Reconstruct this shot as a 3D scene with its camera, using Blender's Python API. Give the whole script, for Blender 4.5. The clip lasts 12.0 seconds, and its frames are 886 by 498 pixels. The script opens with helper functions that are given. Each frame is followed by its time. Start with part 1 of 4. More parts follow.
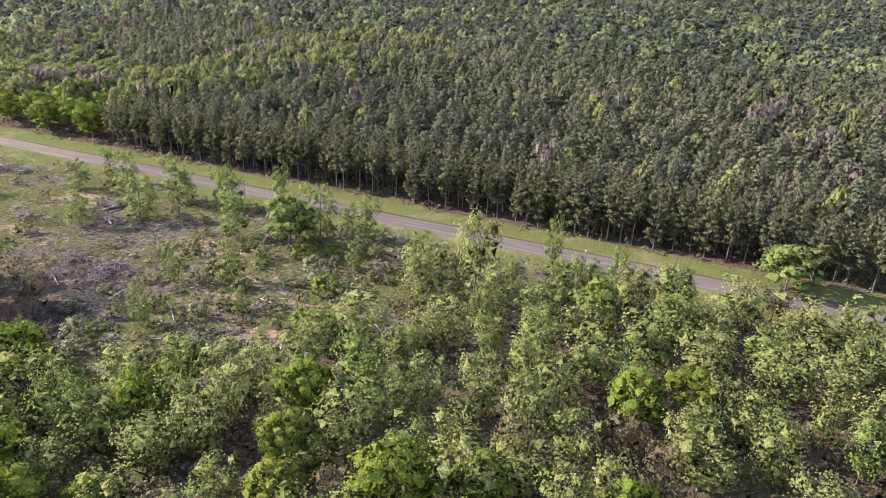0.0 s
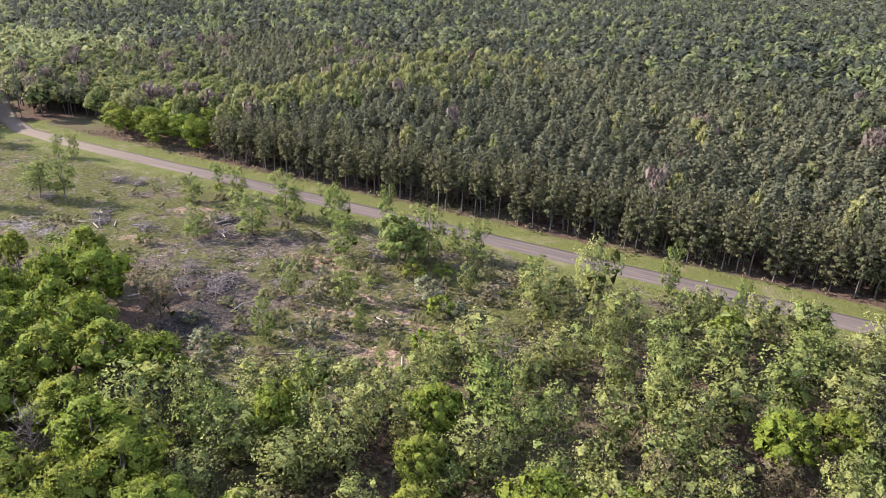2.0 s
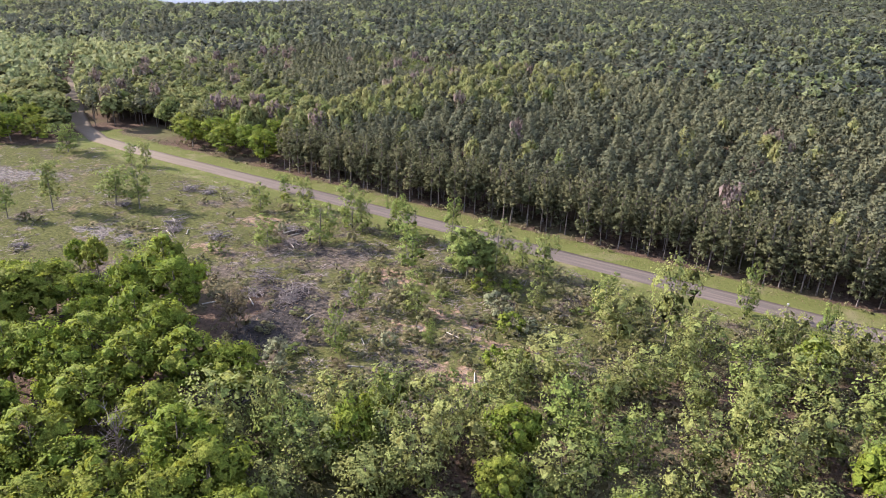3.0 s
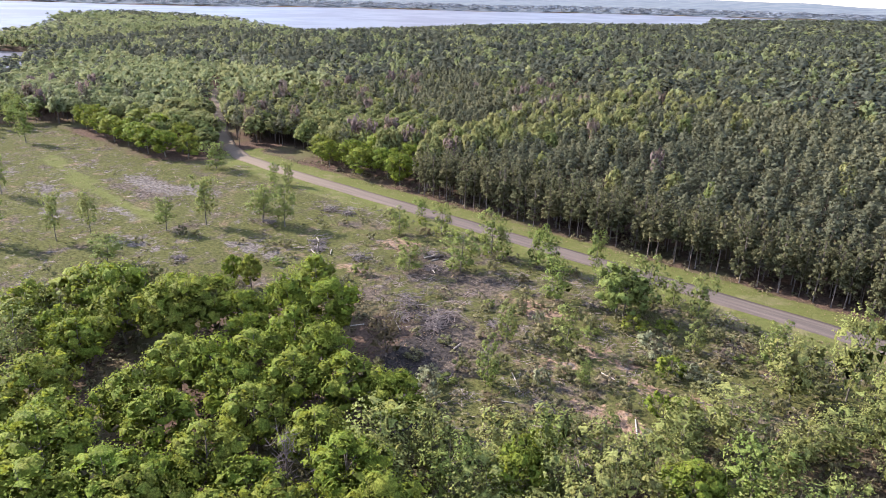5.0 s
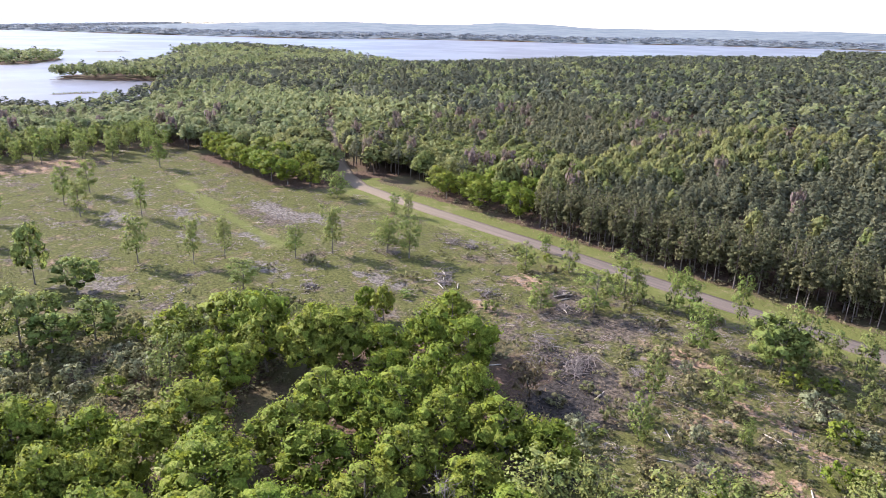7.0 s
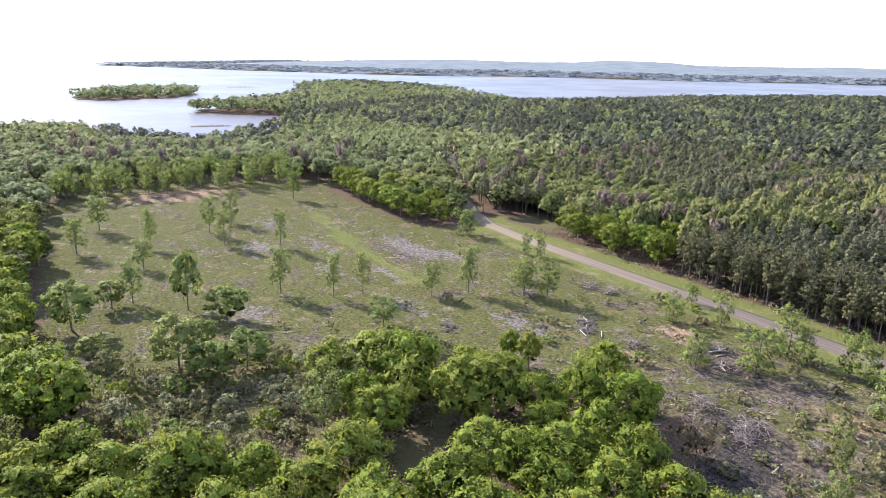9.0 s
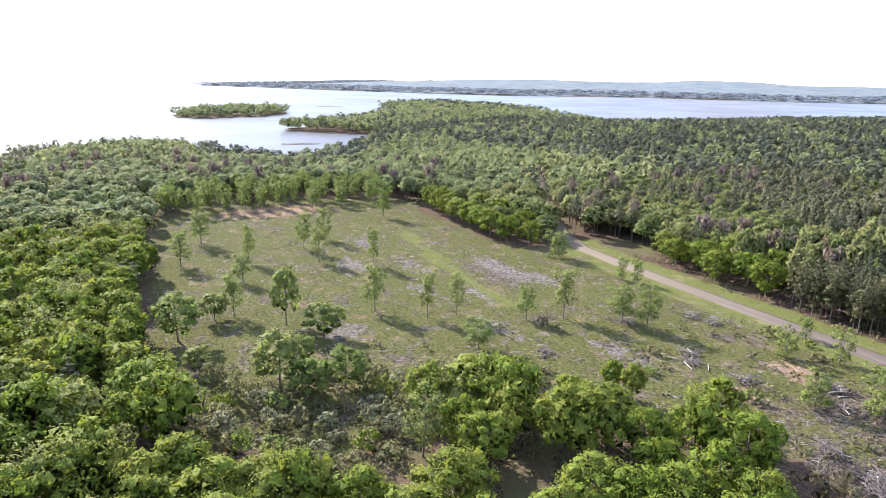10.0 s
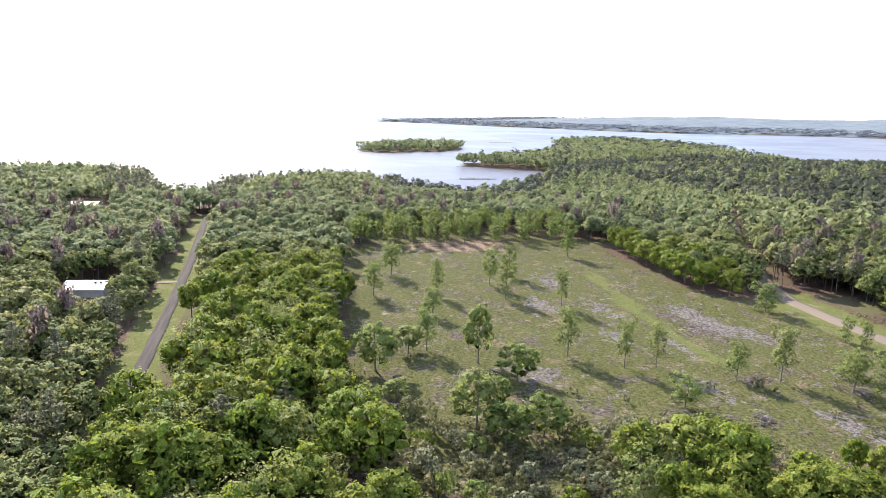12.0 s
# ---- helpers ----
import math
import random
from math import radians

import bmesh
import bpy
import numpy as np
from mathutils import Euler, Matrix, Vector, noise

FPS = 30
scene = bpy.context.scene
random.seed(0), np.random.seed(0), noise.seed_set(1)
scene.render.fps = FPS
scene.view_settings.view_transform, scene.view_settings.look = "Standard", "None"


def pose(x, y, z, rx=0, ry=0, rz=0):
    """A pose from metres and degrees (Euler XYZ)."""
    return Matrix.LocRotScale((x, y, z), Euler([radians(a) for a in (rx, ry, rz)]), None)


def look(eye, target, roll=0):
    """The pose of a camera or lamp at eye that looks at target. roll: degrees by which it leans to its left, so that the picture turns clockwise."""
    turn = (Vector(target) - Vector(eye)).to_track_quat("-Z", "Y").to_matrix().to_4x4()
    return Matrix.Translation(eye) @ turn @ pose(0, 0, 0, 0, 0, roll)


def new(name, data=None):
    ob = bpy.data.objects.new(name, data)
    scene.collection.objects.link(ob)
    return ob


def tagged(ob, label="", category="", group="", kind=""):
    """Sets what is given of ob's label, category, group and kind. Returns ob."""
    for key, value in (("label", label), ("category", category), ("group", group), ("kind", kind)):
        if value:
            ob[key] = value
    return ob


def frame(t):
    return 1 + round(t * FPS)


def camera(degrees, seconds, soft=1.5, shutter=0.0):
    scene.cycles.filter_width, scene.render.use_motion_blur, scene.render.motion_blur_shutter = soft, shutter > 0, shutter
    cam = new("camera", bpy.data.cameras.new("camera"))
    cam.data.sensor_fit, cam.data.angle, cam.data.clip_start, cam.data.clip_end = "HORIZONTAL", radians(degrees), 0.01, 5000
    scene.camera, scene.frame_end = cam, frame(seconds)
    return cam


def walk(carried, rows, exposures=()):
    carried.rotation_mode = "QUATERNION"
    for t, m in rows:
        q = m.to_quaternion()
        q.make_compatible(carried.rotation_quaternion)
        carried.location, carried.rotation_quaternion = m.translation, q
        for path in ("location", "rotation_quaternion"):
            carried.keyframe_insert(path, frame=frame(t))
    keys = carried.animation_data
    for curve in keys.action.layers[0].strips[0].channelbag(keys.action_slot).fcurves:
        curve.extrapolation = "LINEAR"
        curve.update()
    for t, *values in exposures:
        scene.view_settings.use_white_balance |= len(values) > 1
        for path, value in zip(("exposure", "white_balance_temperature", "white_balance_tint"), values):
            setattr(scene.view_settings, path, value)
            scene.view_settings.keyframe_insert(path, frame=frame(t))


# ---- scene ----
import itertools

cam = camera(65.3, 12.0, 0.85)
PATH = [
    (0, (0.41, 0.51, 62.328), (-0.279, 2.193, 61.497), 2.4),
    (0.5, (-2.17, -0.256, 62.266), (-2.889, 1.418, 61.442), 2.3),
    (1, (-4.698, -0.975, 62.194), (-5.457, 0.685, 61.378), 2.3),
    (1.5, (-7.226, -1.68, 62.128), (-8.031, -0.034, 61.326), 2.2),
    (2, (-9.757, -2.405, 62.087), (-10.614, -0.779, 61.298), 2.1),
    (2.5, (-12.249, -3.145, 62.112), (-13.163, -1.544, 61.336), 1.9),
    (3, (-14.671, -3.902, 62.135), (-15.647, -2.331, 61.372), 1.8),
    (3.2, (-15.664, -4.21, 62.13), (-16.666, -2.654, 61.372), 1.8),
    (4.8, (-23.708, -6.672, 62.035), (-24.904, -5.236, 61.322), 1.4),
    (5, (-24.75, -7.041, 62.041), (-25.97, -5.623, 61.333), 1.4),
    (5.5, (-27.358, -8.076, 62.086), (-28.627, -6.694, 61.395), 1.3),
    (6, (-29.884, -9.209, 62.126), (-31.202, -7.864, 61.451), 1.2),
    (6.5, (-32.425, -10.414, 62.174), (-33.792, -9.109, 61.519), 1.2),
    (7, (-35.02, -11.618, 62.228), (-36.435, -10.356, 61.594), 1.1),
    (7.2, (-36.04, -12.132, 62.246), (-37.477, -10.89, 61.62), 1.1),
    (8.8, (-43.76, -16.768, 62.59), (-45.349, -15.687, 62.036), 0.9),
    (9, (-44.702, -17.395, 62.601), (-46.314, -16.343, 62.057), 1.0),
    (9.5, (-47.043, -19.015, 62.646), (-48.712, -18.043, 62.126), 0.9),
    (10, (-49.284, -20.659, 62.707), (-51.017, -19.792, 62.212), 0.9),
    (10.5, (-51.358, -22.464, 62.773), (-53.149, -21.708, 62.303), 0.9),
    (11, (-53.369, -24.356, 62.829), (-55.211, -23.717, 62.383), 0.9),
    (11.5, (-55.177, -26.176, 62.841), (-57.063, -25.659, 62.421), 0.8),
    (12, (-56.698, -27.613, 62.81), (-58.608, -27.177, 62.407), 0.9),
]
walk(cam, [(t, look(eye, target, roll)) for t, eye, target, roll in PATH],
     [(0, 1.68, 6150, 21), (3, 1.68, 6150, 22), (5, 1.7, 6100, 22), (7, 1.72, 6050, 21), (9, 1.74, 6050, 18), (10, 1.86, 6050, 16), (11, 2.0, 6100, 16), (11.6, 1.94, 6150, 16), (12, 1.74, 6150, 16)])

# ---- light ----
SUN_AZ, SUN_EL = radians(194), radians(31)
TO_SUN = Vector((math.cos(SUN_AZ) * math.cos(SUN_EL), math.sin(SUN_AZ) * math.cos(SUN_EL), math.sin(SUN_EL)))
sun = new("sun", bpy.data.lights.new("sun", "SUN"))
sun.data.energy, sun.data.angle, sun.data.color = 4.2, radians(0.6), (1.0, 0.93, 0.8)
sun.matrix_world = look(TO_SUN * 300, (0, 0, 0))

world = bpy.data.worlds.new("sky")
scene.world = world
world.use_nodes = True
wn, wl = world.node_tree.nodes, world.node_tree.links
sky = wn.new("ShaderNodeTexSky")
sky.sky_type, sky.sun_disc = "NISHITA", False
sky.sun_elevation, sky.sun_rotation = SUN_EL, radians(256)
sky.air_density, sky.dust_density, sky.ozone_density = 1.0, 0.25, 1.5
coord = wn.new("ShaderNodeTexCoord")
squash = wn.new("ShaderNodeMapping")
squash.inputs["Scale"].default_value = (3.0, 3.0, 11.0)
puffs = wn.new("ShaderNodeTexNoise")
puffs.inputs["Scale"].default_value, puffs.inputs["Detail"].default_value = 1.6, 8.0
thick = wn.new("ShaderNodeMapRange")
for k, v in (("From Min", 0.44), ("From Max", 0.62), ("To Min", 0.1), ("To Max", 0.9)):
    thick.inputs[k].default_value = v
cloud = wn.new("ShaderNodeMix")
cloud.data_type = "RGBA"
cloud.inputs["B"].default_value = (3.1, 3.25, 3.6, 1)
wl.new(coord.outputs["Generated"], squash.inputs["Vector"])
wl.new(squash.outputs["Vector"], puffs.inputs["Vector"])
wl.new(puffs.outputs["Fac"], thick.inputs["Value"])
wl.new(thick.outputs["Result"], cloud.inputs["Factor"])
wl.new(sky.outputs["Color"], cloud.inputs["A"])
wl.new(cloud.outputs["Result"], wn["Background"].inputs["Color"])
wn["Background"].inputs["Strength"].default_value = 0.15


# ---- materials ----
def material(name, rough=0.8, spec=0.25):
    mat = bpy.data.materials.new(name)
    mat.use_nodes = True
    b = mat.node_tree.nodes["Principled BSDF"]
    b.inputs["Roughness"].default_value = rough
    b.inputs["Specular IOR Level"].default_value = spec
    return mat, mat.node_tree.nodes, mat.node_tree.links, b


def noise_node(nodes, links, scale, detail=4.0, rough=0.6, vector=None):
    n = nodes.new("ShaderNodeTexNoise")
    n.inputs["Scale"].default_value, n.inputs["Detail"].default_value, n.inputs["Roughness"].default_value = scale, detail, rough
    if vector is not None:
        links.new(vector, n.inputs["Vector"])
    return n.outputs["Fac"]


def ramp(nodes, links, value, lo, hi, to=(0.0, 1.0)):
    m = nodes.new("ShaderNodeMapRange")
    m.interpolation_type = "SMOOTHSTEP"
    for k, v in (("From Min", lo), ("From Max", hi), ("To Min", to[0]), ("To Max", to[1])):
        m.inputs[k].default_value = v
    links.new(value, m.inputs["Value"])
    return m.outputs["Result"]


def mix(nodes, links, fac, a, b, blend="MIX"):
    m = nodes.new("ShaderNodeMix")
    m.data_type, m.blend_type = "RGBA", blend
    for key, v in (("Factor", fac), ("A", a), ("B", b)):
        if isinstance(v, (tuple, float, int)):
            m.inputs[key].default_value = (*v, 1) if isinstance(v, tuple) else v
        else:
            links.new(v, m.inputs[key])
    return m.outputs["Result"]


def bump(nodes, links, bsdf, height, strength=0.5, distance=0.1):
    b = nodes.new("ShaderNodeBump")
    b.inputs["Strength"].default_value, b.inputs["Distance"].default_value = strength, distance
    links.new(height, b.inputs["Height"])
    links.new(b.outputs["Normal"], bsdf.inputs["Normal"])


def foliage(name, main, other, joined=False, through_light=0.5):
    """Leaves: colour differs from tree to tree and from leaf clump to leaf clump, and light shines through."""
    mat, n, l, b = material(name, 0.7, 0.12)
    if joined:
        a = n.new("ShaderNodeAttribute")
        a.attribute_name = "tint"
        tree = a.outputs["Fac"]
    else:
        tree = n.new("ShaderNodeObjectInfo").outputs["Random"]
    geo = n.new("ShaderNodeNewGeometry")
    col = mix(n, l, tree, main, other)
    hsv = n.new("ShaderNodeHueSaturation")
    l.new(col, hsv.inputs["Color"])
    l.new(ramp(n, l, geo.outputs["Random Per Island"], 0.0, 1.0, (0.86, 1.14) if joined else (0.84, 1.18)), hsv.inputs["Value"])
    l.new(ramp(n, l, noise_node(n, l, 0.5, 2.0, 0.5, geo.outputs["Position"]), 0.3, 0.7, (0.485, 0.512)), hsv.inputs["Hue"])
    fine = noise_node(n, l, 4.5, 3.0, 0.7, geo.outputs["Position"])
    dapple = n.new("ShaderNodeHueSaturation")
    l.new(hsv.outputs["Color"], dapple.inputs["Color"])
    l.new(ramp(n, l, fine, 0.36, 0.64, (0.7, 1.26)), dapple.inputs["Value"])
    hsv = dapple
    l.new(hsv.outputs["Color"], b.inputs["Base Color"])
    t = n.new("ShaderNodeBsdfTranslucent")
    l.new(hsv.outputs["Color"], t.inputs["Color"])
    facing = n.new("ShaderNodeAttribute")
    facing.attribute_name = "lean"
    turn = n.new("ShaderNodeVectorTransform")
    turn.vector_type, turn.convert_from, turn.convert_to = "NORMAL", "OBJECT", "WORLD"
    l.new(facing.outputs["Vector"], turn.inputs["Vector"])
    rough = n.new("ShaderNodeTexNoise")
    rough.inputs["Scale"].default_value, rough.inputs["Detail"].default_value = 2.6, 3.0
    l.new(geo.outputs["Position"], rough.inputs["Vector"])
    centred = n.new("ShaderNodeVectorMath")
    centred.operation = "SUBTRACT"
    centred.inputs[1].default_value = (0.5, 0.5, 0.5)
    l.new(rough.outputs["Color"], centred.inputs[0])
    ruffled = n.new("ShaderNodeVectorMath")
    ruffled.operation = "MULTIPLY_ADD"
    ruffled.inputs[1].default_value = (2.6, 2.6, 2.6)
    l.new(centred.outputs["Vector"], ruffled.inputs[0])
    l.new(turn.outputs["Vector"], ruffled.inputs[2])
    unit = n.new("ShaderNodeVectorMath")
    unit.operation = "NORMALIZE"
    l.new(ruffled.outputs["Vector"], unit.inputs[0])
    for shader in (b, t):
        l.new(unit.outputs["Vector"], shader.inputs["Normal"])
    m = n.new("ShaderNodeMixShader")
    m.inputs["Fac"].default_value = through_light
    l.new(b.outputs["BSDF"], m.inputs[1])
    l.new(t.outputs["BSDF"], m.inputs[2])
    l.new(m.outputs["Shader"], n["Material Output"].inputs["Surface"])
    return mat


def bark(name, light, dark):
    mat, n, l, b = material(name, 0.9, 0.15)
    pos = n.new("ShaderNodeNewGeometry").outputs["Position"]
    f = noise_node(n, l, 3.5, 5.0, 0.7, pos)
    l.new(mix(n, l, ramp(n, l, f, 0.35, 0.65), dark, light), b.inputs["Base Color"])
    bump(n, l, b, f, 0.6, 0.05)
    return mat


OAK_LEAF = foliage("oak_leaf", (0.17, 0.228, 0.028), (0.22, 0.252, 0.042))
PALE_LEAF = foliage("young_leaf", (0.285, 0.295, 0.098), (0.25, 0.285, 0.085))
SLENDER_LEAF = foliage("spring_leaf", (0.195, 0.255, 0.062), (0.24, 0.272, 0.082))
SHRUB_LEAF = foliage("shrub_leaf", (0.19, 0.2, 0.08), (0.25, 0.235, 0.115))
SILVER_LEAF = foliage("silver_leaf", (0.24, 0.26, 0.145), (0.29, 0.295, 0.17))
RUSTY_LEAF = foliage("rusty_leaf", (0.20, 0.16, 0.09), (0.17, 0.15, 0.07))
PINE_LEAF = foliage("pine_needle", (0.135, 0.142, 0.07), (0.19, 0.185, 0.09), False, 0.47)
PINE_WOODS = foliage("pine_needle_woods", (0.118, 0.128, 0.078), (0.195, 0.195, 0.108), True, 0.47)
OAK_WOODS = foliage("broadleaf_woods", (0.165, 0.2, 0.06), (0.27, 0.275, 0.105), True)
BARE_WOODS = foliage("budding_twigs", (0.23, 0.175, 0.16), (0.25, 0.20, 0.145), True)
BARK = bark("grey_bark", (0.22, 0.19, 0.16), (0.09, 0.075, 0.06))
PINE_BARK = bark("pine_bark", (0.18, 0.15, 0.13), (0.085, 0.07, 0.06))
PALE_WOOD = bark("weathered_wood", (0.46, 0.41, 0.34), (0.28, 0.25, 0.21))
TWIG = bark("dead_twig", (0.25, 0.21, 0.19), (0.12, 0.10, 0.095))


def ground_material():
    mat, n, l, b = material("ground_cover", 0.95, 0.03)
    pos = n.new("ShaderNodeNewGeometry").outputs["Position"]

    def zone(name, soft=0.35):
        a = n.new("ShaderNodeAttribute")
        a.attribute_name = name
        add = n.new("ShaderNodeMath")
        l.new(a.outputs["Fac"], add.inputs[0])
        l.new(ramp(n, l, noise_node(n, l, 0.25, 6.0, 0.75, pos), 0.25, 0.75, (-soft, soft)), add.inputs[1])
        return ramp(n, l, add.outputs["Value"], 0.35, 0.65)

    fine = noise_node(n, l, 1.1, 6.0, 0.75, pos)
    mid = noise_node(n, l, 0.13, 6.0, 0.65, pos)
    broad = noise_node(n, l, 0.035, 5.0, 0.6, pos)
    grass = mix(n, l, ramp(n, l, fine, 0.3, 0.7), (0.04, 0.041, 0.016), (0.125, 0.126, 0.042))
    straw = mix(n, l, ramp(n, l, fine, 0.35, 0.65), (0.075, 0.055, 0.036), (0.25, 0.182, 0.118))
    slash = mix(n, l, ramp(n, l, fine, 0.4, 0.62), (0.045, 0.037, 0.03), (0.155, 0.122, 0.092))
    open_land = mix(n, l, ramp(n, l, mid, 0.53, 0.7), grass, straw)
    open_land = mix(n, l, zone("fawn", 0.7), open_land, mix(n, l, ramp(n, l, fine, 0.35, 0.65), (0.15, 0.095, 0.062), (0.36, 0.245, 0.165)))
    add = n.new("ShaderNodeMath")
    a = n.new("ShaderNodeAttribute")
    a.attribute_name = "slash"
    l.new(a.outputs["Fac"], add.inputs[0])
    l.new(noise_node(n, l, 0.09, 7.0, 0.72, pos), add.inputs[1])
    open_land = mix(n, l, ramp(n, l, add.outputs["Value"], 0.495, 0.62), open_land, slash)
    open_land = mix(n, l, zone("ash", 0.85), open_land, mix(n, l, ramp(n, l, fine, 0.4, 0.6), (0.07, 0.06, 0.052), (0.205, 0.18, 0.155)))
    # dark ground, including the oaks' cast shadow put into the colour
    open_land = mix(n, l, zone("soil_and_shade", 0.45), open_land, mix(n, l, ramp(n, l, fine, 0.4, 0.6), (0.02, 0.018, 0.017), (0.07, 0.06, 0.053)))
    litter = mix(n, l, ramp(n, l, fine, 0.3, 0.7), (0.045, 0.032, 0.026), (0.15, 0.10, 0.07))
    litter = mix(n, l, ramp(n, l, broad, 0.45, 0.65), litter, (0.10, 0.095, 0.045))
    mown = mix(n, l, ramp(n, l, fine, 0.25, 0.75), (0.085, 0.096, 0.027), (0.135, 0.138, 0.048))
    mown = mix(n, l, ramp(n, l, mid, 0.5, 0.68, (0.0, 0.75)), mown, (0.18, 0.155, 0.085))
    col = mix(n, l, zone("litter"), open_land, litter)
    col = mix(n, l, zone("verge", 0.2), col, mown)
    # wooded far shore, its colour blued to include the distance haze
    col = mix(n, l, zone("hazed_far_shore", 0.1), col, mix(n, l, ramp(n, l, noise_node(n, l, 0.012, 6.0, 0.7, pos), 0.4, 0.6), (0.115, 0.138, 0.155), (0.165, 0.185, 0.192)))
    # western hills, paler still: more haze mixed into the ground colour
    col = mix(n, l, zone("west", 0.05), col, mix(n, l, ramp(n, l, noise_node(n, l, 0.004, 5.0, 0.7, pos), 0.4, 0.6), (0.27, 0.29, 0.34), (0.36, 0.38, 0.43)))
    l.new(col, b.inputs["Base Color"])
    bump(n, l, b, fine, 0.9, 0.35)
    return mat


def asphalt_material(name, light, dark, sandy=True):
    mat, n, l, b = material(name, 0.95, 0.05)
    pos = n.new("ShaderNodeNewGeometry").outputs["Position"]
    stretch = n.new("ShaderNodeMapping")
    stretch.inputs["Scale"].default_value = (0.05, 1.1, 1.0)
    l.new(pos, stretch.inputs["Vector"])
    streak = noise_node(n, l, 1.0, 4.0, 0.6, stretch.outputs["Vector"])
    grain = noise_node(n, l, 5.0, 5.0, 0.7, pos)
    col = mix(n, l, ramp(n, l, streak, 0.35, 0.65), dark, light)
    col = mix(n, l, ramp(n, l, grain, 0.45, 0.75, (0.0, 0.35)), col, (0.26, 0.225, 0.19) if sandy else (0.12, 0.10, 0.085))
    if sandy:
        sep = n.new("ShaderNodeSeparateXYZ")
        l.new(pos, sep.inputs["Vector"])
        col = mix(n, l, ramp(n, l, sep.outputs["X"], -245, -130, (0.6, 0.0)), col, (0.22, 0.175, 0.12))
    l.new(col, b.inputs["Base Color"])
    bump(n, l, b, grain, 0.4, 0.02)
    return mat


def water_material():
    mat, n, l, b = material("lake_water", 0.12, 0.5)
    b.inputs["Base Color"].default_value = (0.085, 0.08, 0.095, 1)
    b.inputs["IOR"].default_value = 1.33
    pos = n.new("ShaderNodeNewGeometry").outputs["Position"]
    chop = noise_node(n, l, 0.35, 4.0, 0.6, pos)
    l.new(ramp(n, l, noise_node(n, l, 0.006, 5.0, 0.6, pos), 0.4, 0.62, (0.36, 0.42)), b.inputs["Roughness"])
    bump(n, l, b, chop, 0.2, 0.3)
    return mat


def plain(name, color, rough=0.6, other=None, scale=2.0, metallic=0.0):
    mat, n, l, b = material(name, rough, 0.4)
    pos = n.new("ShaderNodeNewGeometry").outputs["Position"]
    other = other or tuple(c * 0.8 for c in color)
    l.new(mix(n, l, ramp(n, l, noise_node(n, l, scale, 5.0, 0.6, pos), 0.35, 0.7), color, other), b.inputs["Base Color"])
    b.inputs["Metallic"].default_value = metallic
    return mat


GROUND = ground_material()
ASPHALT = asphalt_material("worn_asphalt", (0.14, 0.112, 0.094), (0.092, 0.077, 0.066))
LANE = asphalt_material("lane_asphalt", (0.085, 0.072, 0.062), (0.06, 0.052, 0.046), False)
WATER = water_material()
# blue-grey leaf colour with the haze over the far shore painted in
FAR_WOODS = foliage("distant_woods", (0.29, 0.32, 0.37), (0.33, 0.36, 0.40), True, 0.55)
# far broadleaf leaves, paled so that the colour itself carries the air's haze
HAZED_WOODS = foliage("hazed_broadleaf_woods", (0.215, 0.262, 0.115), (0.335, 0.355, 0.165), True, 0.58)
# far pine needles, greyed towards blue to put haze into the colour
HAZED_PINES = foliage("hazed_pines", (0.09, 0.104, 0.075), (0.148, 0.156, 0.1), True, 0.5)
WHITE_METAL = plain("white_metal_roof", (0.82, 0.82, 0.80), 0.4, (0.68, 0.68, 0.66), 0.8)
SIDING = plain("house_siding", (0.5, 0.47, 0.42), 0.8)
DARK = plain("dark_opening", (0.03, 0.03, 0.035), 0.3)
POST_WOOD = plain("post_wood", (0.16, 0.13, 0.10), 0.9, (0.24, 0.20, 0.16), 3.0)
GALVANISED = plain("galvanised_metal", (0.62, 0.63, 0.63), 0.45, (0.5, 0.5, 0.5), 6.0, 0.6)


# ---- mesh helpers ----
def raw_mesh(name, verts, faces, attrs=()):
    """A mesh from arrays: verts (n, 3, or 6 with the way leaves face), faces (m, 3 or 4), point attributes (name, values)."""
    verts, faces = np.asarray(verts, np.float32), np.asarray(faces, np.int32)
    me = bpy.data.meshes.new(name)
    lean = verts[:, 3:]
    verts = np.ascontiguousarray(verts[:, :3])
    me.vertices.add(len(verts))
    me.vertices.foreach_set("co", verts.ravel())
    k = faces.shape[1]
    me.loops.add(faces.size)
    me.loops.foreach_set("vertex_index", faces.ravel())
    me.polygons.add(len(faces))
    me.polygons.foreach_set("loop_start", np.arange(0, faces.size, k, dtype=np.int32))
    for key, values in attrs:
        me.attributes.new(key, "FLOAT", "POINT").data.foreach_set("value", np.asarray(values, np.float32))
    if lean.shape[1]:
        me.attributes.new("lean", "FLOAT_VECTOR", "POINT").data.foreach_set("vector", np.ascontiguousarray(lean).ravel())
    me.update(calc_edges=True)
    return me


def part_mesh(name, me, mat, parent=None, label=""):
    if mat and not me.materials:
        me.materials.append(mat)
    ob = new(name, me)
    if parent:
        ob.parent = parent
    return tagged(ob, label)


def part(name, bm, mat, parent=None, label=""):
    """Links a bmesh as one mesh object under a thing or a part."""
    me = bpy.data.meshes.new(name)
    bm.to_mesh(me)
    bm.free()
    return part_mesh(name, me, mat, parent, label)


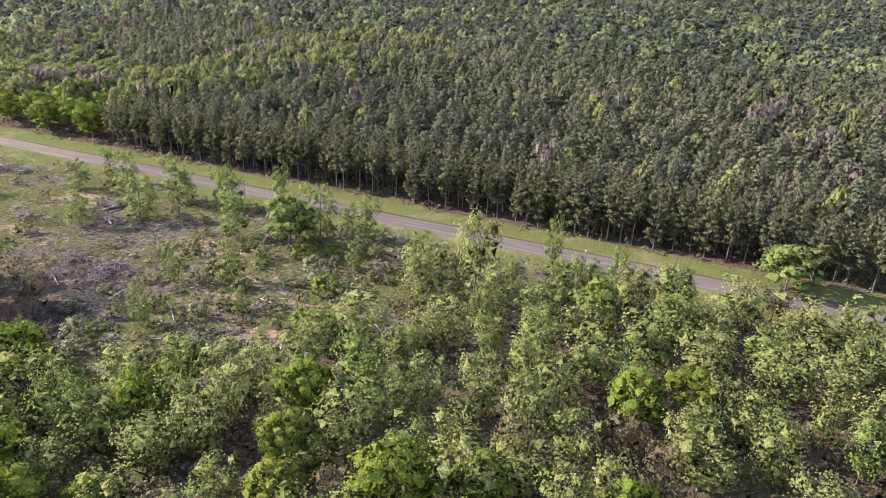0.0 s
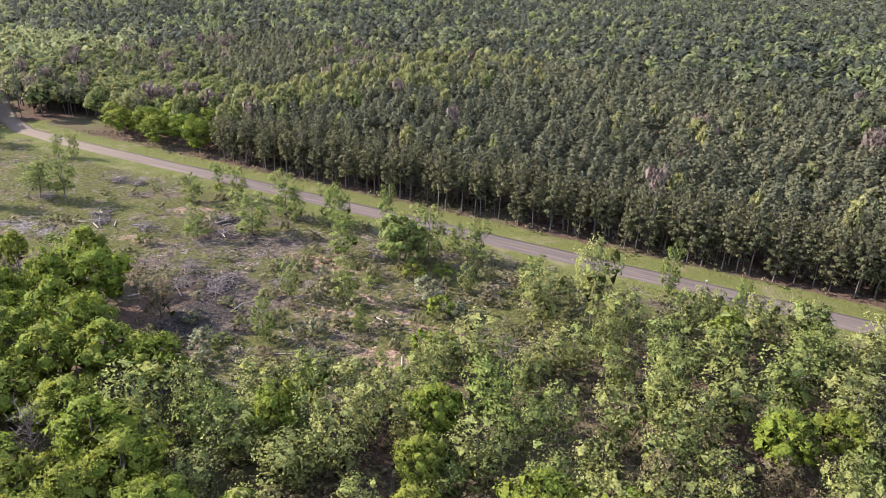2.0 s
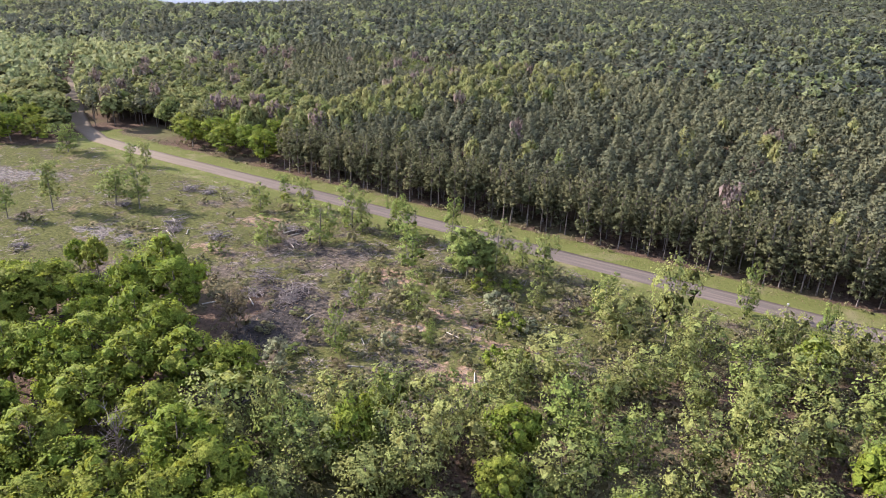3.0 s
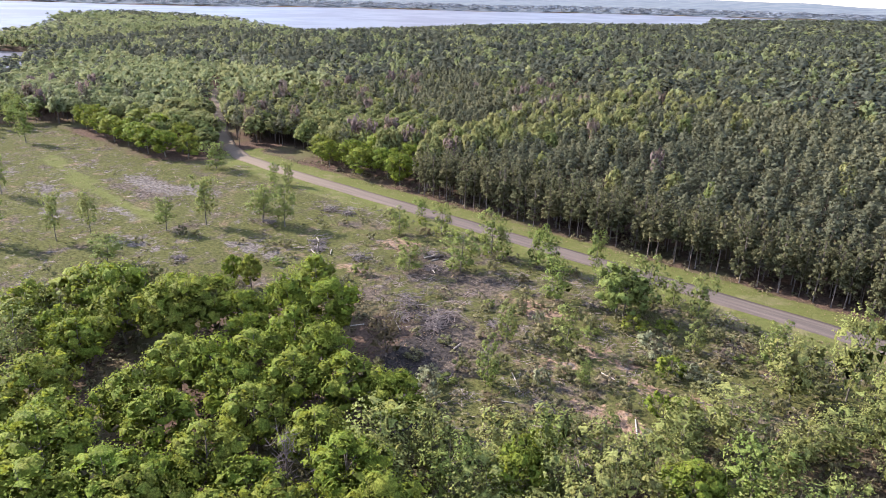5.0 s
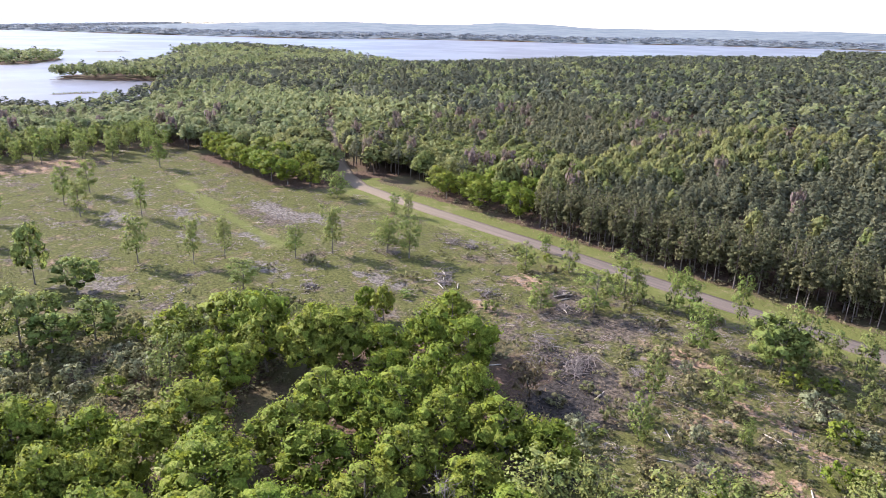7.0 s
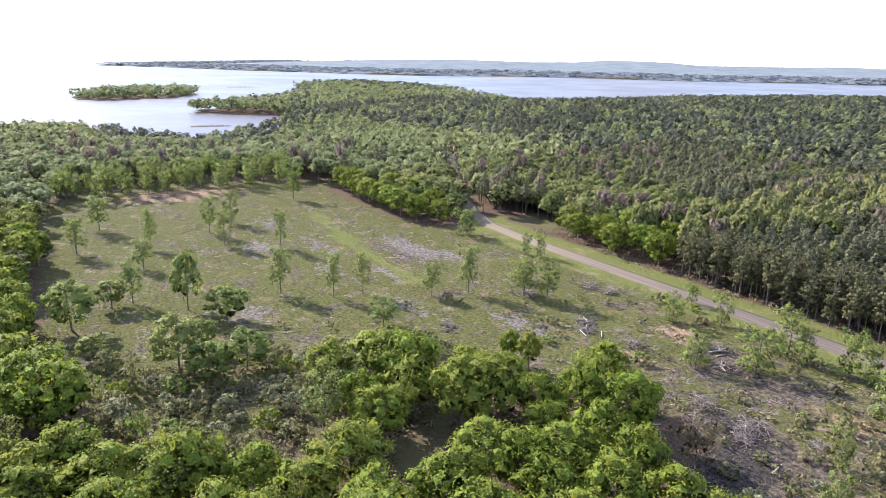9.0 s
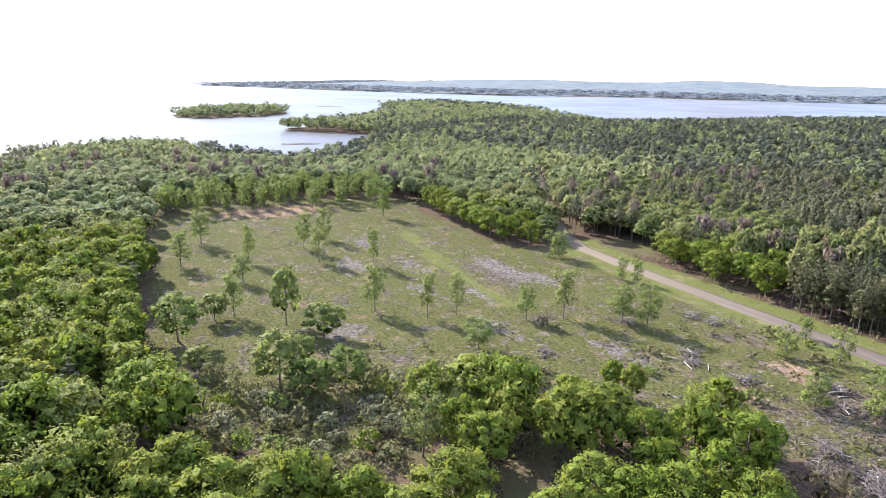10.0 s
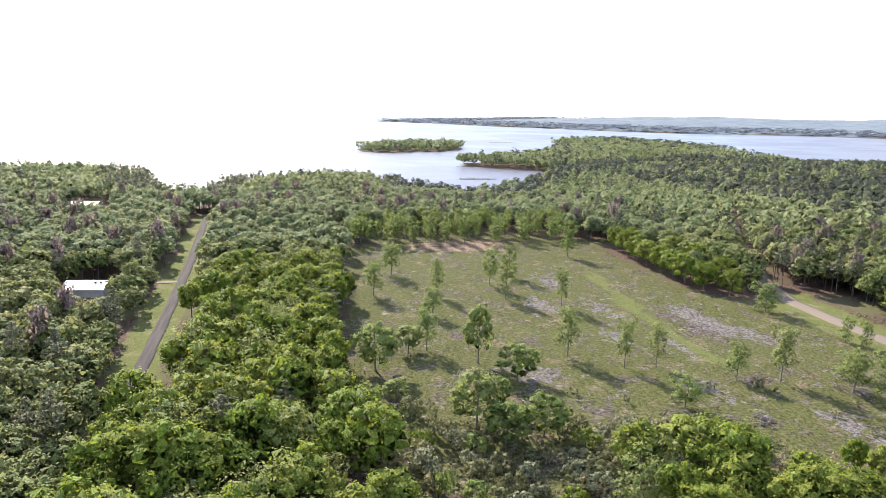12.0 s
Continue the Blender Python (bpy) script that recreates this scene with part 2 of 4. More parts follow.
def tube(points, radii, sides=6):
    """Vertices and quads of a tapered tube along points."""
    points = [Vector(p) for p in points]
    verts, faces = [], []
    for i, (p, r) in enumerate(zip(points, radii)):
        way = (points[min(i + 1, len(points) - 1)] - points[max(i - 1, 0)]).normalized()
        side = way.cross(Vector((0.3, 1, 0.1))).normalized()
        up = side.cross(way)
        for k in range(sides):
            a = 2 * math.pi * k / sides
            verts.append(p + side * (r * math.cos(a)) + up * (r * math.sin(a)))
        if i:
            for k in range(sides):
                a, b = (i - 1) * sides + k, (i - 1) * sides + (k + 1) % sides
                faces.append((a, b, b + sides, a + sides))
    return np.array([tuple(v) for v in verts]), np.array(faces)


def joined(pieces):
    verts, faces, at = [], [], 0
    for v, f in pieces:
        verts.append(v)
        faces.append(f + at)
        at += len(v)
    return np.concatenate(verts), np.concatenate(faces)


def leaf_cards(rng, centres, radii, count, size, droop=0.0, long=1.0, depth=(0.62, 1.08), ruffle=0.55):
    """Small three-cornered leaf clumps over the shells of the given ellipsoids."""
    centres, radii = np.asarray(centres, float), np.asarray(radii, float)
    weight = radii[:, 0] * radii[:, 2]
    pick = rng.choice(len(centres), count, p=weight / weight.sum())
    d = rng.normal(size=(count, 3))
    d /= np.linalg.norm(d, axis=1, keepdims=True)
    flip = (d[:, 2] < 0) & (rng.random(count) < 0.6)
    d[flip, 2] *= -1
    p = centres[pick] + radii[pick] * d * rng.uniform(*depth, (count, 1))
    nrm = d / radii[pick] * radii[pick].mean(1, keepdims=True) + rng.normal(size=(count, 3)) * ruffle
    nrm[:, 2] += 0.45
    nrm /= np.linalg.norm(nrm, axis=1, keepdims=True)
    t = np.cross(nrm, rng.normal(size=(count, 3)))
    t /= np.linalg.norm(t, axis=1, keepdims=True)
    b = np.cross(nrm, t)
    s = size * rng.uniform(0.6, 1.35, (count, 1))
    v = np.stack([p + t * s * 0.62 * long, p - t * s * 0.4 * long + b * s * 0.5, p - t * s * 0.35 * long - b * s * 0.5], 1)
    v[:, 0, 2] -= droop * s[:, 0]
    lean = d / radii[pick] * radii[pick].mean(1, keepdims=True) * 0.7 + nrm * 0.35 + np.array((0, 0, 0.5))
    lean /= np.linalg.norm(lean, axis=1, keepdims=True)
    return np.concatenate([v.reshape(-1, 3), np.repeat(lean, 3, 0)], 1)


GOLD = (1 + 5 ** 0.5) / 2
KNOBS = np.array([(-1, GOLD, 0), (1, GOLD, 0), (-1, -GOLD, 0), (1, -GOLD, 0), (0, -1, GOLD), (0, 1, GOLD), (0, -1, -GOLD), (0, 1, -GOLD), (GOLD, 0, -1), (GOLD, 0, 1), (-GOLD, 0, -1), (-GOLD, 0, 1)]) / math.sqrt(1 + GOLD ** 2)
PLANES = np.array([f for f in itertools.combinations(range(12), 3) if all(abs(np.linalg.norm(KNOBS[a] - KNOBS[b]) - 1.0515) < 0.01 for a, b in itertools.combinations(f, 2))])
PLANES = np.array([f if np.linalg.det(KNOBS[f]) > 0 else f[::-1] for f in PLANES])


def boughs(rng, centres, radii, fill=0.74, kept=0.72):
    """Uneven inner masses of leaves with gaps, under the outer sprays."""
    out = []
    for c, q in zip(np.asarray(centres, float), np.asarray(radii, float)):
        turn = np.linalg.qr(rng.normal(size=(3, 3)))[0]
        turn[:, 0] *= np.sign(np.linalg.det(turn))
        d = KNOBS @ turn.T
        p = c + d * q * fill * rng.uniform(0.8, 1.15, (12, 1))
        lean = d * 0.7 + np.array((0, 0, 0.5))
        lean /= np.linalg.norm(lean, axis=1, keepdims=True)
        f = PLANES[rng.random(20) < kept]
        out.append(np.concatenate([p[f].reshape(-1, 3), lean[f].reshape(-1, 3)], 1))
    return np.concatenate(out)


def crown_cards(rng, centres, radii, count, size, droop=0.0, long=1.0, ruffle=0.55, kept=0.7):
    """Fine leaf clumps outside, and masses of leaves deeper in that close the crown to the light."""
    v = [leaf_cards(rng, centres, radii, count, size, droop, long, (0.68, 1.08), ruffle)]
    if kept:
        v.append(boughs(rng, centres, radii, 0.78, kept))
    else:
        v.append(leaf_cards(rng, centres, radii, max(4, count // 12), size * 2.2, droop, long, (0.1, 0.55)))
    v = np.concatenate(v)
    # leaves face outwards from the whole crown as well as from their own clump
    low, high = v[:, :3].min(0), v[:, :3].max(0)
    out = (v[:, :3] - (low * 0.6 + high * 0.4)) / (high - low)
    v[:, 3:] += out / np.maximum(np.linalg.norm(out, axis=1, keepdims=True), 1e-6) * 0.6
    v[:, 3:] /= np.maximum(np.linalg.norm(v[:, 3:], axis=1, keepdims=True), 1e-6)
    return v


def tris(v):
    return np.arange(len(v)).reshape(-1, 3)


# ---- trees ----
def oak_clusters(rng, h, r, n=38, low=0.16):
    """Rounded domes of foliage over a broad crown."""
    c, q = [], []
    mid, half = h * (low + 1) / 2, h * (1 - low) / 2
    for i in range(n):
        z = 1 - 1.75 * (i + 0.5) / n
        a = i * 2.39996 + rng.uniform(-0.4, 0.4)
        k = math.sqrt(max(0, 1 - z * z)) * rng.uniform(0.5, 0.92)
        size = r * rng.uniform(0.23, 0.42)
        c.append((r * k * math.cos(a), r * k * math.sin(a), mid + half * 0.74 * z * rng.uniform(0.75, 1.15)))
        q.append((size, size, size * rng.uniform(0.6, 0.85)))
    return c, q


def loose_clusters(rng, h, r, n=17, low=0.3, small=0.3):
    """Separate sprays of leaves on ascending limbs, with gaps."""
    c, q = [], []
    for i in range(n):
        u = (i + rng.uniform(0.2, 0.8)) / n
        a = i * 2.39996 + rng.uniform(-0.6, 0.6)
        wide = math.sin(math.pi * 0.2 + 0.68 * u) ** 0.6
        k = r * wide * rng.uniform(0.25, 0.85)
        size = r * small * rng.uniform(0.7, 1.35)
        c.append((k * math.cos(a), k * math.sin(a), h * (low + (0.95 - low) * u)))
        q.append((size, size, size * rng.uniform(0.7, 1.1)))
    return c, q


def pine_clusters(rng, h, r, whorls=11, low=0.42, arms=4):
    c, q = [], []
    low += rng.choice((-0.24, -0.1, 0.0, 0.08))
    for i in range(whorls):
        u = i / (whorls - 1)
        z = h * (low + (0.985 - low) * u)
        length = r * (1.0 - u ** 2.2) ** 0.8 * (0.7 + 0.3 * min(1, u * 3)) + 0.2
        turn = rng.uniform(0, 6.3)
        for k in range(arms if u < 0.85 else 3):
            a = turn + k * 6.283 / arms + rng.uniform(-0.35, 0.35)
            d = length * rng.uniform(0.4, 1.0)
            size = max(0.35, 0.36 * length) * rng.uniform(0.6, 1.35)
            c.append((d * math.cos(a), d * math.sin(a), z + rng.uniform(-0.35, 0.35)))
            q.append((size, size, size * 0.62))
    return c, q


def puff_clusters(rng, h, r, n=20):
    """The rounded top of a pine in a close stand: puffs of needles round the upper stem."""
    c, q = [], []
    for i in range(n):
        u = (i + rng.uniform(0.2, 0.8)) / n
        wide = min(1.0, 1.7 * (1.05 - u)) * (0.75 + 0.25 * min(1.0, 4 * u))
        a, k = i * 2.39996 + rng.uniform(-0.5, 0.5), r * wide * rng.uniform(0.35, 0.75)
        size = r * rng.uniform(0.32, 0.48) * (0.55 + 0.45 * wide)
        c.append((k * math.cos(a), k * math.sin(a), h * (0.48 + 0.49 * u)))
        q.append((size, size, size * 0.75))
    return c, q


def limbs(rng, h, centres, base_r, fork=0.35, count=9, lean=0.0, sides=6):
    """A tapered trunk with limbs that reach into the crown."""
    bend = [(lean * h * u + math.sin(u * 5 + h) * 0.12, math.cos(u * 4) * 0.12 - 0.12, h * u) for u in (0, 0.03, 0.2, 0.4, 0.6, 0.8, 0.95)]
    pieces = [tube(bend, [base_r * k for k in (1.5, 1.05, 0.9, 0.72, 0.5, 0.28, 0.06)], sides)]
    order = rng.permutation(len(centres))[:count]
    for i in order:
        tip = Vector(centres[i])
        z0 = max(h * fork * rng.uniform(0.7, 1.0), min(tip.z * 0.75, tip.z - 0.4 * (tip.x ** 2 + tip.y ** 2) ** 0.5))
        start = Vector((lean * z0, 0, min(z0, h * 0.85)))
        midway = start.lerp(tip, 0.5) + Vector((0, 0, -0.06 * (tip - start).length))
        pieces.append(tube([start, midway, tip], [base_r * 0.42, base_r * 0.26, base_r * 0.06], 4))
    return joined(pieces)


KINDS = {
    "oak": dict(h=12.0, r=5.5, n=2400, size=0.32, leaf=OAK_LEAF, wood=BARK, girth=0.27),
    "pale": dict(h=10.0, r=4.0, n=1350, size=0.32, leaf=PALE_LEAF, wood=BARK, girth=0.14),
    "slender": dict(h=11.0, r=3.2, n=1500, size=0.31, leaf=SLENDER_LEAF, wood=BARK, girth=0.14),
    "shrub": dict(h=3.0, r=2.4, n=330, size=0.24, leaf=SHRUB_LEAF, wood=BARK, girth=0.06),
    "mid_oak": dict(h=12.0, r=5.5, n=1150, size=0.42, leaf=OAK_LEAF, wood=BARK, girth=0.27),
    "far_oak": dict(h=12.0, r=5.5, n=650, size=0.56, leaf=OAK_LEAF, wood=BARK, girth=0.27),
    "far_slender": dict(h=11.0, r=3.2, n=520, size=0.5, leaf=SLENDER_LEAF, wood=BARK, girth=0.14),
    "bushy": dict(h=12.0, r=5.5, n=1700, size=0.34, leaf=SLENDER_LEAF, wood=BARK, girth=0.22),
    "sapling": dict(h=10.0, r=3.4, n=1400, size=0.31, leaf=SLENDER_LEAF, wood=BARK, girth=0.12),
    "pine": dict(h=15.5, r=2.6, n=1000, size=0.42, leaf=PINE_LEAF, wood=PINE_BARK, girth=0.17),
}
NAMES = {"bushy": "leafy_tree", "sapling": "young_tree", "mid_oak": "oak_tree", "far_oak": "oak_tree", "far_slender": "slender_tree", "oak": "oak_tree", "pale": "young_tree", "slender": "slender_tree", "shrub": "shrub", "pine": "pine_tree"}


def clusters_of(kind, rng, h, r):
    if kind in ("oak", "mid_oak", "far_oak"):
        return oak_clusters(rng, h, r)
    if kind == "bushy":
        return oak_clusters(rng, h, r, 30, 0.06)
    if kind == "sapling":
        return loose_clusters(rng, h, r, 28, 0.09, 0.30)
    if kind == "pale":
        return loose_clusters(rng, h, r, 26, 0.22, 0.4)
    if kind in ("slender", "far_slender"):
        return loose_clusters(rng, h, r, 28, 0.26, 0.34)
    if kind == "shrub":
        return oak_clusters(rng, h, r, 11, 0.0)
    if kind == "inner_pine":
        return puff_clusters(rng, h, r)
    return pine_clusters(rng, h, r)


templates = {}
CLOSED = ("oak", "mid_oak", "far_oak", "bushy", "shrub")


def template(kind, i):
    """Meshes of the i-th form of a kind of tree: trunk and crown, at the kind's own size."""
    if (kind, i) not in templates:
        k = KINDS[kind]
        rng = np.random.default_rng(100 * len(kind) + 7 * i + 3)
        c, q = clusters_of(kind, rng, k["h"], k["r"])
        if kind == "pine":
            v = np.concatenate([leaf_cards(rng, c, q, k["n"], k["size"], -0.25, 1.25), leaf_cards(rng, c, q, 60, 0.8, 0, 1, (0.1, 0.5))])
        else:
            v = crown_cards(rng, c, q, k["n"], k["size"], kept=0.5 if kind in CLOSED else 0.13 if kind in ("pale", "sapling") else 0)
        crown = raw_mesh("crown", v, tris(v))
        crown.materials.append(k["leaf"])
        tv, tf = limbs(rng, k["h"], c, k["girth"], 0.35 if kind != "pine" else 0.5, 4 if kind == "shrub" else 8, 0.02 * (i - 1.5))
        trunk = raw_mesh("trunk", tv, tf)
        trunk.materials.append(k["wood"])
        templates[kind, i] = trunk, crown
    return templates[kind, i]


def tree(kind, x, y, h, r, label, category, group="", leaf=None, form=None):
    """One tree as a thing of its own, standing on the ground."""
    k = KINDS[kind]
    i = int(abs(x * 3 + y * 7)) % 4 if form is None else form
    trunk, crown = template(kind, i)
    root = new(NAMES[kind])
    tagged(root, label, category, group)
    root.matrix_world = pose(x, y, float(ground_z(x, y)[0]) - 0.05, 0, 0, (x * 37 + y * 91) % 360) @ Matrix.Diagonal((r / k["r"], r / k["r"], h / k["h"], 1))
    a, b = new("trunk", trunk), new("crown", crown)
    a.parent = b.parent = root
    if leaf:
        b.material_slots[0].link = "OBJECT"
        b.material_slots[0].material = leaf
    return root


# ---- the lie of the land ----
MAINLAND = np.array([(1500, -2600), (-400, -2600), (-560, -1500), (-640, -500), (-735, -270), (-730, -150), (-640, -125), (-575, -112), (-560, -92), (-625, -72), (-665, -20), (-655, 60), (-606, 105), (-612, 140), (-650, 182), (-744, 252), (-758, 274), (-813, 250), (-845, 213), (-890, 170), (-960, 225), (-1000, 300), (-1080, 370), (-1200, 440), (-1300, 490), (-1408, 503), (-1460, 580), (-1400, 700), (-1200, 720), (-1050, 690), (-900, 630), (-790, 600), (-770, 760), (-780, 920), (-690, 1130), (-560, 1350), (-640, 1600), (-700, 1760), (-500, 1830), (-200, 2200), (1500, 2700)], float)
FAR_SHORE = np.array([(-3340, 362), (-3000, 585), (-2632, 767), (-2219, 1021), (-1990, 1230), (-1960, 1450), (-1740, 1670), (-1480, 1840), (-1250, 2150), (-900, 2350), (-300, 2650), (1500, 3400), (1500, 4900), (-4900, 4900), (-4900, 1700), (-3900, 900)], float)
FAR_WEST = np.array([(-5270, 1370), (-5390, 900), (-5440, 443), (-5440, -499), (-5000, -900), (-5050, -1700), (-4950, -2310), (-4480, -3125), (-8600, -3125), (-8600, 1700)], float)
ISLAND = np.array([(-1150, 92), (-1122, 122), (-1150, 215), (-1250, 292), (-1320, 270), (-1300, 150), (-1220, 90)], float)
CLEARING = np.array([(-390, 8), (-362, 0), (-286, -6), (-188, -16), (-162, -8), (-150, 14), (-162, 34), (-146, 56), (-128, 84), (-108, 84), (-98, 60), (-84, 52), (-68, 58), (-56, 72), (-46, 92), (-20, 120), (40, 127), (40, 131), (-235, 129), (-255, 118), (-281, 108), (-326, 110), (-372, 112), (-392, 60)], float)
ROAD = [(130, 136.6), (40, 136.6), (-60, 136.6), (-160, 136.4), (-225, 136.0), (-250, 137.5), (-270, 144), (-296, 157), (-333, 178), (-420, 232)]
LANE_LINE = [(-120, -61), (-200, -62.5), (-270, -64), (-350, -66.5), (-440, -71), (-462, -72.5)]


def inside(poly, x, y):
    """Signed distance to a closed outline, positive within it."""
    x, y = np.atleast_1d(np.asarray(x, float)), np.atleast_1d(np.asarray(y, float))
    best, odd = np.full(x.shape, 1e18), np.zeros(x.shape, bool)
    for (ax, ay), (bx, by) in zip(poly, np.roll(poly, -1, 0)):
        dx, dy = bx - ax, by - ay
        t = np.clip(((x - ax) * dx + (y - ay) * dy) / (dx * dx + dy * dy), 0, 1)
        best = np.minimum(best, (x - ax - t * dx) ** 2 + (y - ay - t * dy) ** 2)
        if ay != by:
            odd ^= ((ay > y) != (by > y)) & (x < ax + (y - ay) / (by - ay) * dx)
    return np.where(odd, 1, -1) * np.sqrt(best)


def off_line(line, x, y):
    x, y = np.atleast_1d(np.asarray(x, float)), np.atleast_1d(np.asarray(y, float))
    best = np.full(x.shape, 1e18)
    for (ax, ay), (bx, by) in zip(line, line[1:]):
        dx, dy = bx - ax, by - ay
        t = np.clip(((x - ax) * dx + (y - ay) * dy) / (dx * dx + dy * dy), 0, 1)
        best = np.minimum(best, (x - ax - t * dx) ** 2 + (y - ay - t * dy) ** 2)
    return np.sqrt(best)


def waves(x, y, scale):
    """Smooth unevenness between about -1 and 1."""
    x, y = x / scale, y / scale
    return (np.sin(x * 1.3 + 2.1 * np.sin(y * 0.7)) + np.sin(y * 1.7 + 1.6 * np.sin(x * 0.9 + 1)) + np.sin((x + y) * 2.3 + np.sin(x * 2.9))) / 3


def step(v, lo, hi):
    t = np.clip((v - lo) / (hi - lo), 0, 1)
    return t * t * (3 - 2 * t)


def ground_z(x, y):
    x, y = np.atleast_1d(np.asarray(x, float)), np.atleast_1d(np.asarray(y, float))
    s = inside(MAINLAND, x, y) + 6 * waves(x, y, 22)
    z = -7.9 + 7.9 * step(s, 0, np.where(y < 40, 75, 240)) + np.minimum(s, 0) * 0.05
    z = np.where((s > 0) & (y > 300), z + 6 * step(np.minimum(s, y - 300), 0, 400), z)
    i = inside(ISLAND, x, y) + 5 * waves(x, y, 18)
    z = np.where(i > -60, np.maximum(z, -7.9 + np.clip(i, -60, 60) * 0.03), z)
    f = inside(FAR_SHORE, x, y) + 25 * waves(x, y, 90)
    hills = -7.6 + np.clip(f, -60, 0) * 0.05 + np.where(f > 0, step(f, 0, 1400) * (26 + 14 * waves(x, y, 420)) + 5 * step(f, 0, 60), 0)
    z = np.where(f > -60, np.maximum(z, hills), z)
    w = inside(FAR_WEST, x, y) + 40 * waves(x, y, 150)
    z = np.where(w > -60, np.maximum(z, -7.8 + np.clip(w, -60, 0) * 0.05 + step(w, 0, 900) * (46 + 10 * waves(x, y, 500))), z)
    z = np.maximum(z, -14)
    calm = step(off_line(ROAD, x, y), 4.5, 9) * step(off_line(LANE_LINE, x, y), 3, 6)
    z = z + calm * (0.22 * waves(x, y, 7) + 0.1 * waves(x + 40, y, 2.6)) * (s > 0)
    # the ditch along the wood
    z = z - 1.2 * np.exp(-((off_line([(-182, -12), (-162, 6), (-140, 10)], x, y) / 5) ** 2))
    return z


def axis(lo, hi, fine, stops):
    """Coordinates in steps of fine between lo and hi, growing outwards to the stops."""
    v = list(np.arange(lo, hi + 0.1, fine))
    for sign, end in ((-1, stops[0]), (1, stops[1])):
        at, gap, more = (lo if sign < 0 else hi), fine, []
        while abs(at - end) > 1:
            gap = min(gap * 1.09, 90)
            at = max(at - gap, end) if sign < 0 else min(at + gap, end)
            more.append(at)
        v = more[::-1] + v if sign < 0 else v + more
    return np.array(v)


def build_ground():
    gx, gy = axis(-430, 50, 4.4, (-8600, 1500)), axis(-110, 160, 4.4, (-3100, 4900))
    x, y = [a.ravel() for a in np.meshgrid(gx, gy)]
    z = ground_z(x, y)
    nx = len(gx)
    a = (np.arange(len(gy) - 1)[:, None] * nx + np.arange(nx - 1)[None]).ravel()
    faces = np.stack([a, a + 1, a + nx + 1, a + nx], 1)
    c = inside(CLEARING, x, y)
    litter = 1 - step(c, -6, 4)
    road, lane = off_line(ROAD, x, y), off_line(LANE_LINE, x, y)
    verge = np.maximum((1 - step(road, 8.5, 11.5)) * (x > -262), np.where(y < -62, 1 - step(lane, 5.5, 8.5), 1 - step(lane, 4, 7)))
    # the mown strip across the clearing
    verge = np.maximum(verge, 0.75 * (1 - step(off_line([(-300, 87), (-258, 81), (-204, 78)], x, y), 2, 5)))
    slash = 0.02 * step(x, -165, -110) + 0.16 * (1 - step(np.hypot((x + 235) / 22, (y - 93) / 9), 0.5, 1.2)) + 0.16 * (1 - step(np.hypot((x + 108) / 22, (y - 80) / 13), 0.5, 1.3))
    slash += 0.13 * (1 - step(np.hypot((x + 118) / 20, (y - 106) / 10), 0.5, 1.3)) - 0.03
    ash, soil_and_shade = np.zeros(x.shape), np.zeros(x.shape)
    for px, py, a, b in ((-238, 95, 20, 5), (-222, 101, 10, 5), (-254, 70, 13, 4), (-216, 76, 10, 4), (-173, 126, 7, 3), (-262, 52, 10, 5), (-205, 30, 9, 6), (-190, 66, 8, 4), (-228, 62, 8, 3), (-290, 66, 12, 5), (-165, 84, 9, 4)):
        ash = np.maximum(ash, 0.85 * (1 - step(np.hypot((x - px) / a, (y - py) / b), 0.5, 1.3)))
    # dark patches; the one at (-101, 72) paints in the oaks' shadow
    for px, py, a, b in ((-101, 72, 9, 17), (-107, 86, 10, 6), (-90, 58, 8, 8), (-120, 106, 12, 4)):
        soil_and_shade = np.maximum(soil_and_shade, 0.8 * (1 - step(np.hypot((x - px) / a, (y - py) / b), 0.5, 1.3)))
    fawn = np.zeros(x.shape)
    for px, py, a, b in ((-94, 104, 9, 4), (-74, 97, 7, 4), (-80, 86, 6, 3), (-65, 80, 8, 4), (-95, 90, 6, 3), (-60, 92, 6, 3), (-135, 92, 7, 3), (-140, 112, 9, 4), (-360, 50, 16, 30)):
        fawn = np.maximum(fawn, 0.75 * (1 - step(np.hypot((x - px) / a, (y - py) / b), 0.5, 1.3)))
    me = raw_mesh("ground", np.stack([x, y, z], 1), faces, (("litter", litter), ("verge", verge), ("slash", slash), ("ash", ash), ("soil_and_shade", soil_and_shade), ("hazed_far_shore", step(inside(FAR_SHORE, x, y), -5, 30)), ("west", step(inside(FAR_WEST, x, y), -60, 0)), ("fawn", fawn)))
    for p in me.polygons:
        p.use_smooth = True
    tagged(part_mesh("ground", me, GROUND), "rough ground with grass, dead straw and leaf litter", "ground", "", "structure")


